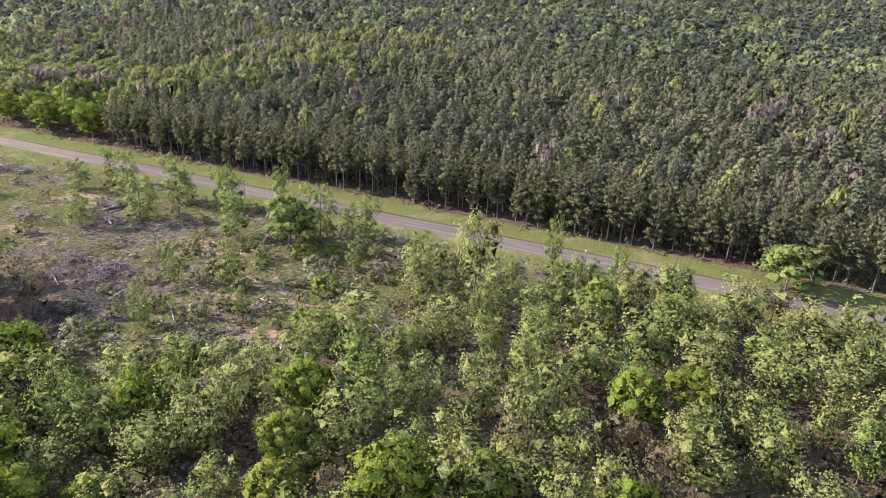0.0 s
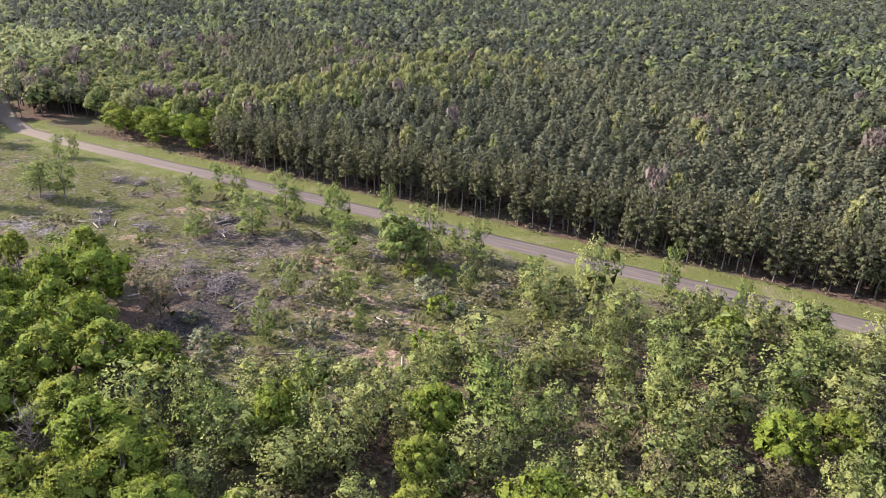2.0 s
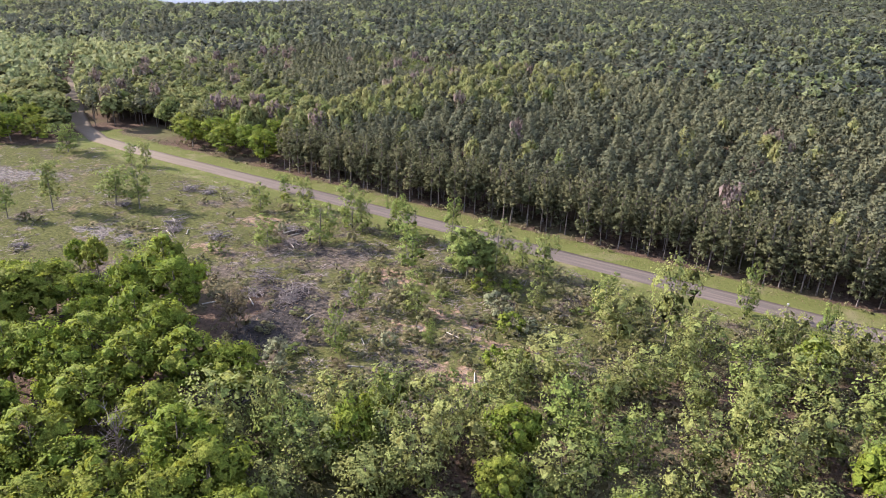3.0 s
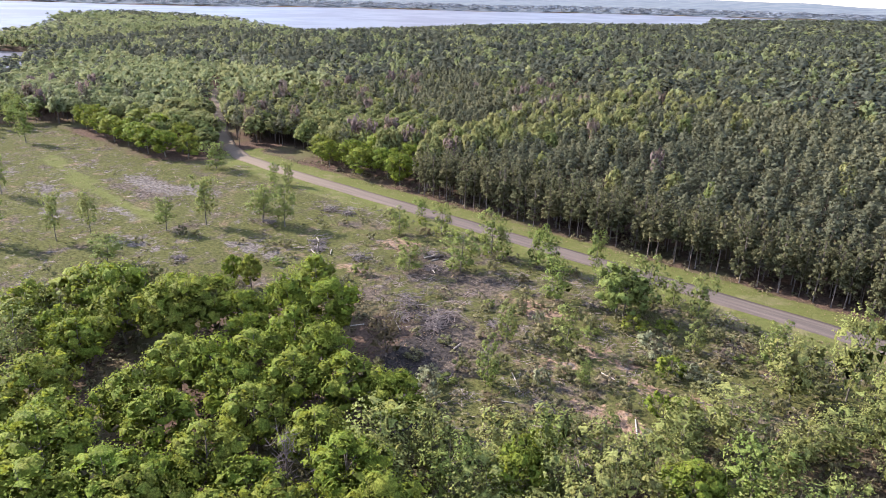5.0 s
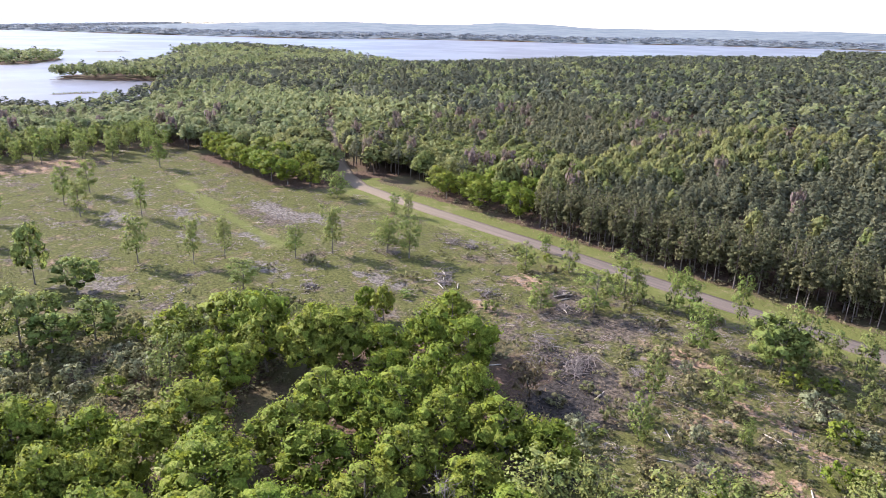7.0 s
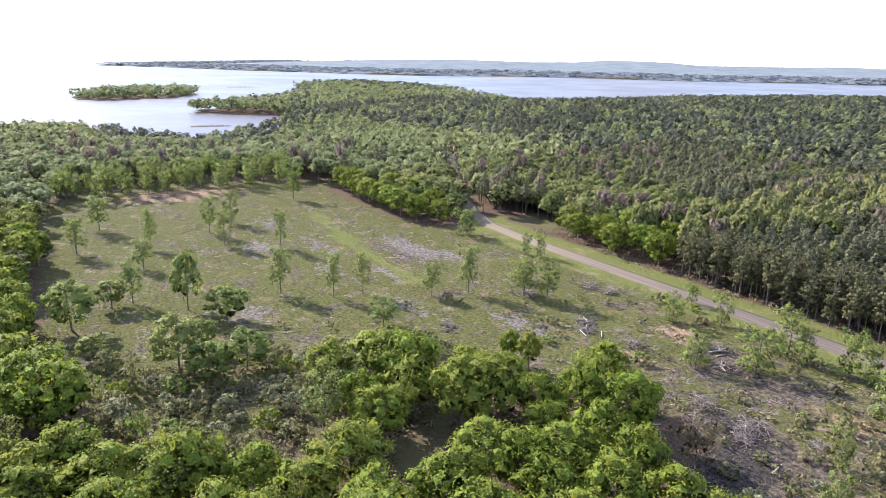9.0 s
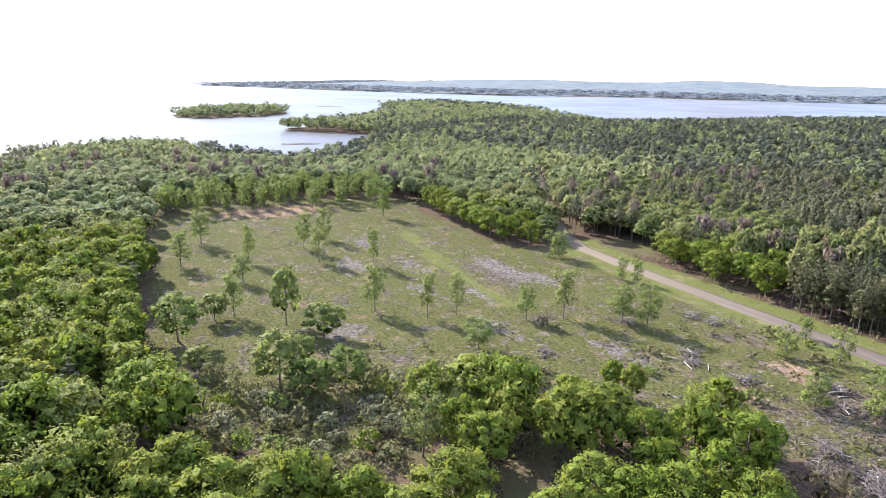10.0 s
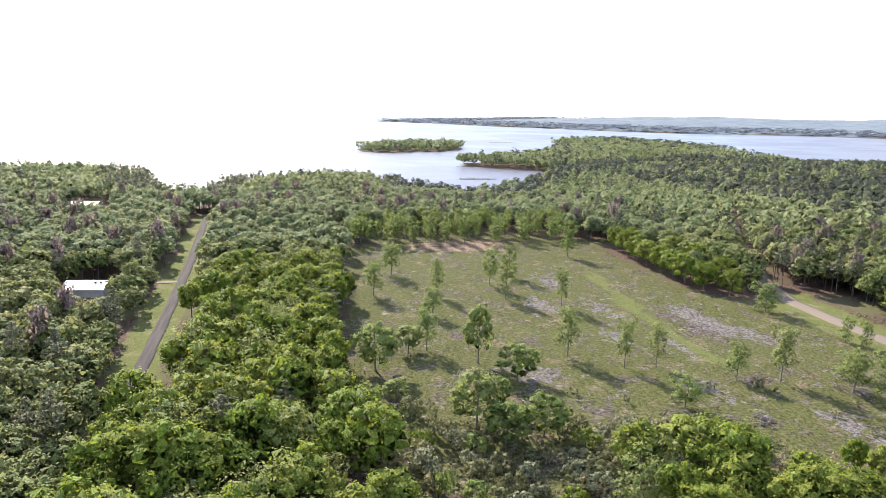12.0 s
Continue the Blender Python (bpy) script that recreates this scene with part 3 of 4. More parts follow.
def ribbon(name, line, width, mat, label, thick=0.12):
    """A paved strip with a crown and a real edge."""
    pts = []
    for (ax, ay), (bx, by) in zip(line, line[1:]):
        n = max(1, int(math.hypot(bx - ax, by - ay) / 6))
        pts += [(ax + (bx - ax) * i / n, ay + (by - ay) * i / n) for i in range(n)]
    pts.append(line[-1])
    p = np.array(pts)
    d = np.gradient(p, axis=0)
    d /= np.linalg.norm(d, axis=1, keepdims=True)
    nrm = np.stack([-d[:, 1], d[:, 0]], 1)
    z = ground_z(p[:, 0], p[:, 1])
    rows = []
    for u, dz in ((-0.5, -0.3), (-0.5, thick), (-0.25, thick + 0.05), (0, thick + 0.08), (0.25, thick + 0.05), (0.5, thick), (0.5, -0.3)):
        w = u * (width + 0.25 * np.sin(np.arange(len(p)) * 1.7 + u * 9))
        rows.append(np.column_stack([p + nrm * w[:, None], z + dz]))
    v = np.stack(rows, 1).reshape(-1, 3)
    k = 7
    a = (np.arange(len(p) - 1)[:, None] * k + np.arange(k - 1)[None]).ravel()
    me = raw_mesh(name, v, np.stack([a, a + k, a + k + 1, a + 1], 1))
    return tagged(part_mesh(name, me, mat), label, "road", "", "structure")


build_ground()
ribbon("road", ROAD, 6.4, ASPHALT, "worn grey two-lane asphalt road, sandy at the bend")
ribbon("side_road", LANE_LINE, 3.4, LANE, "narrow straight dark asphalt lane between trees")
ribbon("driveway", [(-311, -66.5), (-311, -84)], 3.0, ASPHALT, "short pale driveway off the lane", 0.08)

lake = bmesh.new()
bmesh.ops.create_grid(lake, x_segments=40, y_segments=40, size=1)
bmesh.ops.transform(lake, matrix=Matrix.Translation((-4525, 900, -8)) @ Matrix.Diagonal((4075, 4000, 1, 1)), verts=lake.verts)
tagged(part("water", lake, WATER), "wide pale lake shining in low sun", "lake", "", "structure")


# ---- single trees in the clearing ----
LONE = [(-143.5, 23.5, 12, 4.2), (-310, 10, 12, 4.9), (-278, 21, 13, 2.9), (-256, 15, 9, 3.7), (-281, 0, 12, 4.4), (-289, 43, 14, 3.6), (-270, 43, 12, 4.1), (-300, 54, 13, 3.8), (-258, 58, 13, 2.8), (-330, 90, 14, 4.6), (-226, 7, 11, 3.4), (-215, 42, 13, 3.8), (-205, 53, 13, 2.8), (-204, 61, 11, 2.7), (-193, 76, 9, 3.0), (-190, 86, 14, 3.8), (-181, 98, 10, 4.6), (-174, 100, 12, 3.8), (-181, 55, 7, 4.0)]
FULLER = [(-215, 18, 17, 4.0), (-214, -8, 13, 5.7), (-180, 8, 13, 5.4), (-189, 15, 8, 3.2), (-202, 24, 10, 5.2), (-173, 12, 9, 4.6), (-174, 20, 10, 4.7), (-195, -6, 6, 3.2), (-225, 2, 8, 4.2)]
ROADSIDE = [(-242, 121, 10, 5.0), (-212, 124, 7, 2.4), (-207, 126, 8, 2.4), (-139, 125, 9, 3.0), (-153, 132, 6, 2.2), (-147, 117, 8, 3.4), (-127, 100, 8, 3.6), (-119, 109, 10, 5.0), (-120, 122, 12, 4.2), (-116, 121, 9, 2.7), (-108, 124, 11, 2.7), (-104, 123, 10, 3.3), (-94, 111, 10, 3.7), (-96, 131, 10, 2.7), (-78, 120, 12, 4.3), (-75, 127, 6, 2.5), (-68, 123, 10, 3.1), (-91, 89, 8, 2.2), (-81, 94, 9, 3.2), (-84, 74, 9, 2.4), (-72, 85, 5, 1.5), (-50, 111, 10, 3.3), (-63, 109, 6, 2.2), (-28, 130, 11, 2.6), (-14, 125, 9, 1.9)]
DENSE = [(-81, 113, 12, 5.4), (-79, 112, 11, 4.7), (17, 140, 11, 6.1)]
OAKS = [(-26, 54, 12, 5.2), (-70, 36, 12, 5.0), (-62, 33, 11, 4.6), (-134, 54, 12, 5.8), (-125.5, 55, 11, 4.7), (-126, 72, 12.5, 5.0), (-114.5, 66, 13, 5.6), (-144, 69, 9, 2.6), (-149, 68, 8, 2.3), (-141, 40, 12, 5.4), (-134.5, 30, 11.5, 5.0), (-125.5, 20, 12, 6.0), (-116, 37, 12, 5.2), (-109, 46, 12, 5.2), (-110, 55, 13, 4.8), (-102, 54, 13, 5.2), (-93, 51, 12, 5.2), (-86, 54, 11, 4.6), (-104, 39, 12, 5.2), (-112, 28, 12, 5.4), (-99, 46, 12, 4.6), (-104, 28, 12, 5.3), (-113, 17, 12, 5.4), (-96, 37, 12, 4.8), (-120, 11, 12, 5.2), (-128, 7, 11, 5.0)]
PALE = [(-81, 46, 11, 4.9), (-75, 43, 9, 3.2), (-48, 85, 9, 4.9), (-51, 74, 8, 3.7), (-58, 64, 9, 4.2), (-45, 104, 11, 4.6), (-38, 111, 16, 4.3), (-31, 105, 10, 4.0), (-15, 103, 10, 5.2), (9, 117, 11, 4.7), (18, 114, 10, 5.7), (26, 118, 10, 4.8), (-11, 90, 10, 4.7), (4, 97, 10, 5.0), (15, 99, 10, 5.6), (22, 100, 10, 5.6), (-20, 83, 10, 3.7), (-24, 77, 10, 3.9), (-35, 92, 8, 3.7), (-53, 81, 7, 3.6)]
GREENER = [(-70, 48, 11, 3.9), (-2, 110, 10, 5.0), (-23, 101, 9, 4.3), (-4, 99, 11, 5.0), (-41, 73, 11, 4.4), (-35, 69, 10, 4.2), (-31, 73, 10, 3.1), (-64, 63, 9, 3.8)]
taken = []


def plant(rows, kind, label, category, group, leaf=None):
    for x, y, h, r in rows:
        tree(kind, x, y, h, r, label, category, group, leaf)
        taken.append((x, y, r))


plant(LONE, "slender", "lone slender tree with thin spring-green leaves in the clearing", "tree", "lone trees in the clearing")
plant(FULLER, "bushy", "round leafy green tree at the clearing's edge", "tree", "trees at the clearing's edge", SLENDER_LEAF)
plant(ROADSIDE, "sapling", "young light green tree among brush beside the road", "tree", "trees along the road")
plant(DENSE, "bushy", "dense light green tree beside the road", "tree", "trees along the road", SLENDER_LEAF)
plant(OAKS, "oak", "broad bright green oak with a dense rounded crown", "tree", "oaks of the wood")
plant(PALE, "pale", "pale yellow-green young hardwood with an open crown", "tree", "young hardwoods")
plant(GREENER, "pale", "fresh green young hardwood with an open crown", "tree", "young hardwoods", SLENDER_LEAF)


# ---- woods ----
def grid_points(seed, x0, x1, y0, y1, gap, jitter=0.42):
    rng = np.random.default_rng(seed)
    x, y = np.meshgrid(np.arange(x0, x1, gap), np.arange(y0, y1, gap))
    x = x + (np.arange(x.shape[0]) % 2)[:, None] * gap / 2
    x, y = x.ravel(), y.ravel()
    return x + rng.uniform(-jitter, jitter, x.size) * gap, y + rng.uniform(-jitter, jitter, x.size) * gap, rng


def free(x, y, keep):
    """Where no tree stands yet within the given distance of its crown."""
    ok = np.ones(x.shape, bool)
    for tx, ty, tr in taken:
        ok &= np.hypot(x - tx, y - ty) > tr * 0.62 + keep
    return ok


def clear_of_ways(x, y, road=13.0, lane=6.0):
    south = np.where(x > -192, 1.5, np.where(y < -62, lane + 2.5, lane + 1.0))
    sight = np.zeros(x.shape, bool)
    for hx, hy, near_end, wide in ((-300, -93, 34, 8), (-504, -145, 66, 15)):
        along, across = (x - hx) * 0.966 + (y - hy) * 0.258, (y - hy) * 0.966 - (x - hx) * 0.258
        sight |= (along > -9) & (along < near_end) & (np.abs(across) < wide)
    bend = np.where(x < -262, 4.0, road)
    return ~sight & (off_line(ROAD, x, y) > bend) & (off_line(LANE_LINE, x, y) > south)


# oaks south of the clearing
x, y, rng = grid_points(11, -390, -52, -57, 62, 7.3)
ok = (inside(CLEARING, x, y) < -2) & clear_of_ways(x, y) & free(x, y, 3.0) & (x + 0.55 * y < -52) & (np.hypot(x + 57, y + 28) > 38) & (np.hypot((x + 156) / 22, (y - 8) / 20) > 1)
ok &= (off_line([(-133, 66), (-124, 47), (-126, 29)], x, y) > 4.6) & (off_line([(-161, 12), (-139, 15)], x, y) > 8.5)
x, y = x[ok], y[ok]
near = np.argsort(np.hypot(x + 110, y))[:225]
shade = rng.random(x.size)
for i in near:
    r = rng.uniform(3.6, 6.3)
    h = rng.uniform(1.6, 2.1) * r + rng.uniform(2.0, 3.5)
    if shade[i] < 0.8:
        tree("oak" if x[i] > -140 else "mid_oak" if x[i] > -190 else "far_oak", x[i], y[i], h, r, "broad bright green oak with a dense rounded crown", "tree", "oaks of the wood")
    else:
        tree("pale", x[i], y[i], h * 0.9, r * 0.8, "pale yellow-green young hardwood with an open crown", "tree", "young hardwoods")
rest = np.setdiff1d(np.arange(x.size), near)
BROAD = [np.stack([x[rest], y[rest]], 1)]

# young hardwoods east of the clearing
x, y, rng = grid_points(12, -92, 72, 22, 127, 6.4)
gaps = waves(x, y, 9) > 0.42
ok = (inside(CLEARING, x, y) < 0) & free(x, y, 2.6) & ~gaps & (x + 0.55 * y > -52) & clear_of_ways(x, y, 11)
for px, py, u in zip(x[ok], y[ok], rng.random(ok.sum())):
    h, r = rng.uniform(6.5, 11.0), rng.uniform(2.8, 4.5)
    if u < 0.58:
        tree("pale", px, py, h, r, "pale yellow-green young hardwood with an open crown", "tree", "young hardwoods")
    elif u < 0.8:
        tree("pale", px, py, h, r, "fresh green young hardwood with an open crown", "tree", "young hardwoods", SLENDER_LEAF)
    elif u < 0.94:
        tree("oak", px, py, h, r, "bright green round-crowned young oak", "tree", "oaks of the wood")
    else:
        tree("pale", px, py, h * 0.9, r * 0.8, "budding rusty-brown young hardwood", "tree", "young hardwoods", RUSTY_LEAF)

# thin trees at the clearing's far edge
x, y, rng = grid_points(14, -402, -366, 4, 112, 8.5)
for px, py in zip(x, y):
    tree("far_slender", px, py, rng.uniform(9, 14), rng.uniform(2.6, 4.2), "thin spring-green tree at the clearing's far edge", "tree", "trees at the clearing's edge")

# broad trees where the road bends
BEND = [(-181, 152, 12, 5.6), (-190, 155, 12, 5.8), (-199, 151, 11, 5.4), (-208, 155, 12, 5.6), (-217, 152, 11, 5.0), (-226, 156, 11, 4.8), (-186, 163, 13, 5.6), (-204, 164, 13, 5.8), (-262, 122, 10, 4.8), (-270, 117, 11, 5.4), (-279, 115, 12, 5.8), (-289, 116, 12, 5.4), (-299, 117, 12, 5.8), (-309, 116, 12, 5.6), (-319, 117, 12, 5.4), (-330, 118, 13, 5.8), (-342, 119, 12, 5.4), (-275, 127, 12, 5.2), (-292, 128, 13, 5.6), (-312, 129, 13, 5.6)]
plant(BEND, "bushy", "rounded bright green tree at the bend of the road", "tree", "trees at the bend", OAK_LEAF)

# pines along the road
x, y, rng = grid_points(13, -172, 44, 149.5, 161, 3.6, 0.36)
for px, py in zip(x, y):
    tree("pine", px, py, rng.uniform(12.0, 16.5), rng.uniform(1.8, 2.8), "tall dark green pine with a bare lower trunk", "tree", "pines along the road")


def woods(name, label, pts, forms, mat, tints, size_h, size_r, seed, trunk=None):
    """Many trees as one piece of scenery: forms are leaf arrays for a tree of height 1 and crown radius 1."""
    rng = np.random.default_rng(seed)
    pts = np.asarray(pts)
    n = len(pts)
    z = ground_z(pts[:, 0], pts[:, 1])
    h, r, a = rng.uniform(*size_h, n), rng.uniform(*size_r, n), rng.uniform(0, 6.283, n)
    h = h * (1 - 0.42 * np.exp(-(((pts[:, 0] + 560) / 95) ** 2) - ((pts[:, 1] - 130) / 110) ** 2))
    pick, tint = rng.integers(0, len(forms), n), np.clip(tints + rng.normal(0, 0.26, n), 0, 1)
    root = tagged(new(name), label, "woods", "", "stuff")
    vs, ts = [], []
    for f, form in enumerate(forms):
        w = pick == f
        ca, sa = np.cos(a[w])[:, None], np.sin(a[w])[:, None]
        vx = (form[None, :, 0] * ca - form[None, :, 1] * sa) * r[w][:, None] + pts[w, 0][:, None]
        vy = (form[None, :, 0] * sa + form[None, :, 1] * ca) * r[w][:, None] + pts[w, 1][:, None]
        vz = form[None, :, 2] * h[w][:, None] + z[w][:, None]
        lx, ly = form[None, :, 3] * ca - form[None, :, 4] * sa, form[None, :, 3] * sa + form[None, :, 4] * ca
        vs.append(np.stack([vx, vy, vz, lx, ly, np.broadcast_to(form[None, :, 5], vx.shape)], 2).reshape(-1, 6))
        ts.append(np.repeat(tint[w], len(form)))
    v = np.concatenate(vs)
    tagged(part_mesh("crowns", raw_mesh("crowns", v, tris(v), (("tint", np.concatenate(ts)),)), mat, root), "", "", "", "stuff")
    if trunk:
        tv, tf = tube([(0, 0, -0.3), (0, 0, 0.5), (0, 0, 0.9)], [1.0, 0.75, 0.2], 3)
        v = tv[None] * np.stack([np.full(n, trunk), np.full(n, trunk), h], 1)[:, None] + np.column_stack([pts, z])[:, None]
        faces = (tf[None] + (np.arange(n) * len(tv))[:, None, None]).reshape(-1, 4)
        tagged(part_mesh("trunks", raw_mesh("trunks", v.reshape(-1, 3), faces), PINE_BARK, root), "", "", "", "stuff")
    return root


def forms_of(kind, count, n, size):
    out = []
    for i in range(count):
        rng = np.random.default_rng(500 + i + n)
        k = KINDS[kind]
        c, q = clusters_of("inner_pine" if kind == "pine" else kind, rng, k["h"], k["r"])
        v = crown_cards(rng, c, q, n, size, -0.2 if kind == "pine" else 0.0, 1.0, 0.3 if kind == "pine" else 0.5, 0.36)
        out.append(v / np.array((k["r"], k["r"], k["h"], 1, 1, 1)))
    return out


def clump_forms(kind, count, n, sprays):
    """Forms of far trees: n rounded clumps of broad sprays, for a tree of height 1 and crown radius 1."""
    out = []
    full = np.array((2.8, 2.8, 15.0)) if kind == "pine" else np.array((4.6, 4.6, 12.0))
    for i in range(count):
        rng = np.random.default_rng(900 + i + 11 * n)
        c, q = [], []
        for j in range(n):
            u = (j + 0.5) / n
            a = j * 2.39996 + rng.uniform(-0.5, 0.5)
            if kind == "pine":
                wide = min(1.0, 1.6 * (1.1 - u))
                k, z = wide * rng.uniform(0.25, 0.6) * (u < 0.9), 0.56 + 0.37 * u
                s = (0.66 if n < 8 else 0.48) * (0.5 + 0.5 * wide) * rng.uniform(0.8, 1.2)
                q.append((s, s, s * 0.16))
            else:
                z = 1 - 1.3 * u
                k, z = math.sqrt(max(0.0, 1 - z * z)) * rng.uniform(0.5, 0.72), (0.4 + 0.48 * z if kind == "waterside" else 0.58 + 0.32 * z)
                s = (0.56 if n < 8 else 0.42) * rng.uniform(0.75, 1.2)
                q.append((s, s, s * 0.33))
            c.append((k * math.cos(a), k * math.sin(a), z))
        c, q = np.array(c) * full, np.array(q) * full
        near = n > 8
        size = (2.2 if near else 2.7) * q[:, 0].mean() / math.sqrt(sprays)
        v = leaf_cards(rng, c, q, n * sprays, size, 0, 1, (0.75, 1.08), 0.3)
        if near:
            v = np.concatenate([v, boughs(rng, c, q, 0.8, 0.4)])
        out.append(v / np.array((*full, 1, 1, 1)))
    return out


def sort_woods(x, y, rng):
    """Which of pine, broadleaf and bare stands at each place: the plantation, the mixed wood, the lake's rim."""
    plantation = (x > -165 + 0.25 * (y - 150) + 22 * waves(x, y, 30)) & (y < 375 + 0.1 * x + 15 * waves(x, y, 40))
    rim = inside(MAINLAND, x, y) < 34 + 15 * waves(x, y, 40)
    share = 0.68 + 0.36 * waves(x, y, 33) + 0.12 * waves(x, y, 90) + 0.08 * step(y, 300, 600)
    share = np.where((x < -165) & (y < 215), 0.22 + 0.3 * waves(x, y, 25), share)
    share = np.where(plantation, 0.972, share)
    share = np.where(off_line([(-75, 396), (0, 384), (75, 374)], x, y) < 7, 0.05, share)
    share = np.where((y < 140) | ((x < -300) & (y < 260)), 0.10, share)
    share = np.where(rim & (x > -800), 0.72, share)
    share = np.where(x < -800, 0.15 + 0.35 * (x < -1050) * (y > 560), share)
    u = rng.random(x.size)
    mauve = (np.hypot(x + 42, y - 232) < 9) | (np.hypot(x - 12, y - 250) < 10) | (np.hypot(x - 22, y - 222) < 9)
    share = np.where(mauve, 0.35, share)
    bare = (rng.random(x.size) < 0.035 + 0.75 * mauve + 0.10 * (waves(x + 9, y, 19) > 0.62)) & (u > share * 0.93)
    return np.where(bare, 2, np.where(u < share, 0, 1))


def seen_land(x, y):
    """The wedge of country that the walk looks over."""
    a = np.degrees(np.arctan2(y + 20, x + 20)) % 360
    return (a > 74) & (a < 207) & ((a > 83) | (np.hypot(x, y) < 820))


mid_pine, mid_broad, mid_bare = [], [], []
x, y, rng = grid_points(21, -330, 115, 161, 345, 4.7, 0.4)
ok = seen_land(x, y) & clear_of_ways(x, y, 13) & free(x, y, 2.5)
x, y = x[ok], y[ok]
s = sort_woods(x, y, rng)
for k, store in enumerate((mid_pine, mid_broad, mid_bare)):
    store.append(np.stack([x[s == k], y[s == k]], 1))
# the woods west of the clearing and south of the lane
x, y, rng = grid_points(22, -520, -120, -230, 160, 6.3)
ok = seen_land(x, y) & (inside(CLEARING, x, y) < -3) & clear_of_ways(x, y) & (inside(MAINLAND, x, y) > 6) & ((y < -62) | (x < -402) | ((y > 112) & (x < -255)))
ok &= (np.hypot(x + 300, y + 93) > 13) & (np.hypot((x + 504) / 1.6, y + 145) > 12) & ((y < 112) | (x < -255)) & ((y < 159) | (x < -330)) & free(x, y, 3.0)
x, y = x[ok], y[ok]
s = sort_woods(x, y, rng)
for k, store in enumerate((mid_pine, mid_broad, mid_bare)):
    store.append(np.stack([x[s == k], y[s == k]], 1))
mid_broad += BROAD
far_sets = ([], [], [])
x, y, rng = grid_points(23, -900, 240, -420, 900, 6.7, 0.5)
ok = seen_land(x, y) & (inside(MAINLAND, x, y) > 5) & clear_of_ways(x, y)
ok &= ~((x > -330) & (y < 345) & (y > 100)) & ~((x > -520) & (y < 160) & (y > -230)) & ~((x > -260) & (y < 345))
ok &= np.hypot((x + 504) / 1.6, y + 145) > 12
x, y = x[ok], y[ok]
s = sort_woods(x, y, rng)
for k in range(3):
    far_sets[k].append(np.stack([x[s == k], y[s == k]], 1))
edge_sets = ([], [])
x, y, rng = grid_points(24, -1480, 420, -520, 2300, 13)
ok = seen_land(x, y) & ((inside(MAINLAND, x, y) > 1) | (inside(ISLAND, x, y) > -1)) & ((x < -900) | (y > 900))
x, y = x[ok], y[ok]
s = sort_woods(x, y, rng)
for k in range(2):
    w = (s == 0) if k == 0 else (s != 0)
    edge_sets[k].append(np.stack([x[w], y[w]], 1))


def tints_at(p, scale=60):
    return 0.45 + 0.35 * waves(p[:, 0], p[:, 1], scale)


p = np.concatenate(mid_pine)
front = p[:, 1] < 222
woods("pine_plantation", "dense dark green pine plantation behind the road", p[front], forms_of("pine", 6, 210, 0.6), PINE_WOODS, tints_at(p[front]), (10.5, 17.5), (2.2, 3.4), 31, 0.16)
woods("pine_plantation", "dense dark green pine plantation farther from the road", p[~front], clump_forms("pine", 6, 9, 9), PINE_WOODS, tints_at(p[~front]), (11.0, 17.0), (2.3, 3.4), 41)
p = np.concatenate(mid_broad)
among = (p[:, 1] > 158) & (p[:, 0] > -200)
woods("bright_hardwoods", "bright yellow-green hardwoods standing among the pines", p[among], clump_forms("oak", 5, 16, 13), OAK_WOODS, 0.4 + tints_at(p[among]), (13.0, 16.5), (2.6, 3.8), 47)
p = p[~among]
close = np.hypot(p[:, 0] + 57, p[:, 1] + 28) < 265
front = (p[:, 0] > -330) & (p[:, 1] > -125) & ~close
woods("broadleaf_wood", "spring-green broadleaf wood beside the lane", p[close], forms_of("oak", 6, 330, 0.66), OAK_WOODS, tints_at(p[close], 35), (9.0, 13.0), (3.8, 5.6), 46, 0.2)
p = p[~close]
front = front[~close]
woods("broadleaf_wood", "spring-green broadleaf wood round the clearing", p[front], clump_forms("oak", 6, 16, 11), OAK_WOODS, tints_at(p[front], 35), (9.0, 13.0), (3.6, 5.6), 32, 0.2)
woods("broadleaf_wood", "spring-green broadleaf wood between clearing and lake", p[~front], clump_forms("oak", 6, 13, 10), HAZED_WOODS, tints_at(p[~front], 35), (9.5, 13.0), (3.8, 5.4), 42, 0.2)
p = np.concatenate(mid_bare)
woods("budding_trees", "budding greyish-mauve trees among the pines", p, forms_of("pale", 3, 260, 0.7), BARE_WOODS, tints_at(p), (13.5, 16.5), (2.4, 3.4), 33, 0.14)
p = np.concatenate(far_sets[0])
tall = (inside(MAINLAND, p[:, 0], p[:, 1]) < 45) & (p[:, 1] < 60)
woods("far_pine_wood", "dark pines of the mixed wood towards the lake", p[~tall], clump_forms("pine", 6, 6, 6), HAZED_PINES, tints_at(p[~tall], 80), (11.0, 17.5), (2.7, 4.3), 34)
woods("shore_pines", "tall dark pines on the lake's rim", p[tall], clump_forms("pine", 6, 8, 10), PINE_WOODS, tints_at(p[tall], 80), (15.0, 21.0), (2.9, 4.2), 44, 0.2)
p = np.concatenate(far_sets[1] + far_sets[2])
woods("far_broadleaf_wood", "light green broadleaf trees of the mixed wood", p, clump_forms("oak", 6, 8, 6), HAZED_WOODS, tints_at(p, 70), (10.5, 16.0), (3.2, 5.2), 35)
p = np.concatenate(edge_sets[0])
woods("shore_pine_wood", "dark pine woods by the lake", p, clump_forms("pine", 4, 4, 5), HAZED_PINES, tints_at(p, 90), (13.0, 18.0), (4.5, 6.5), 36)
p = np.concatenate(edge_sets[1])
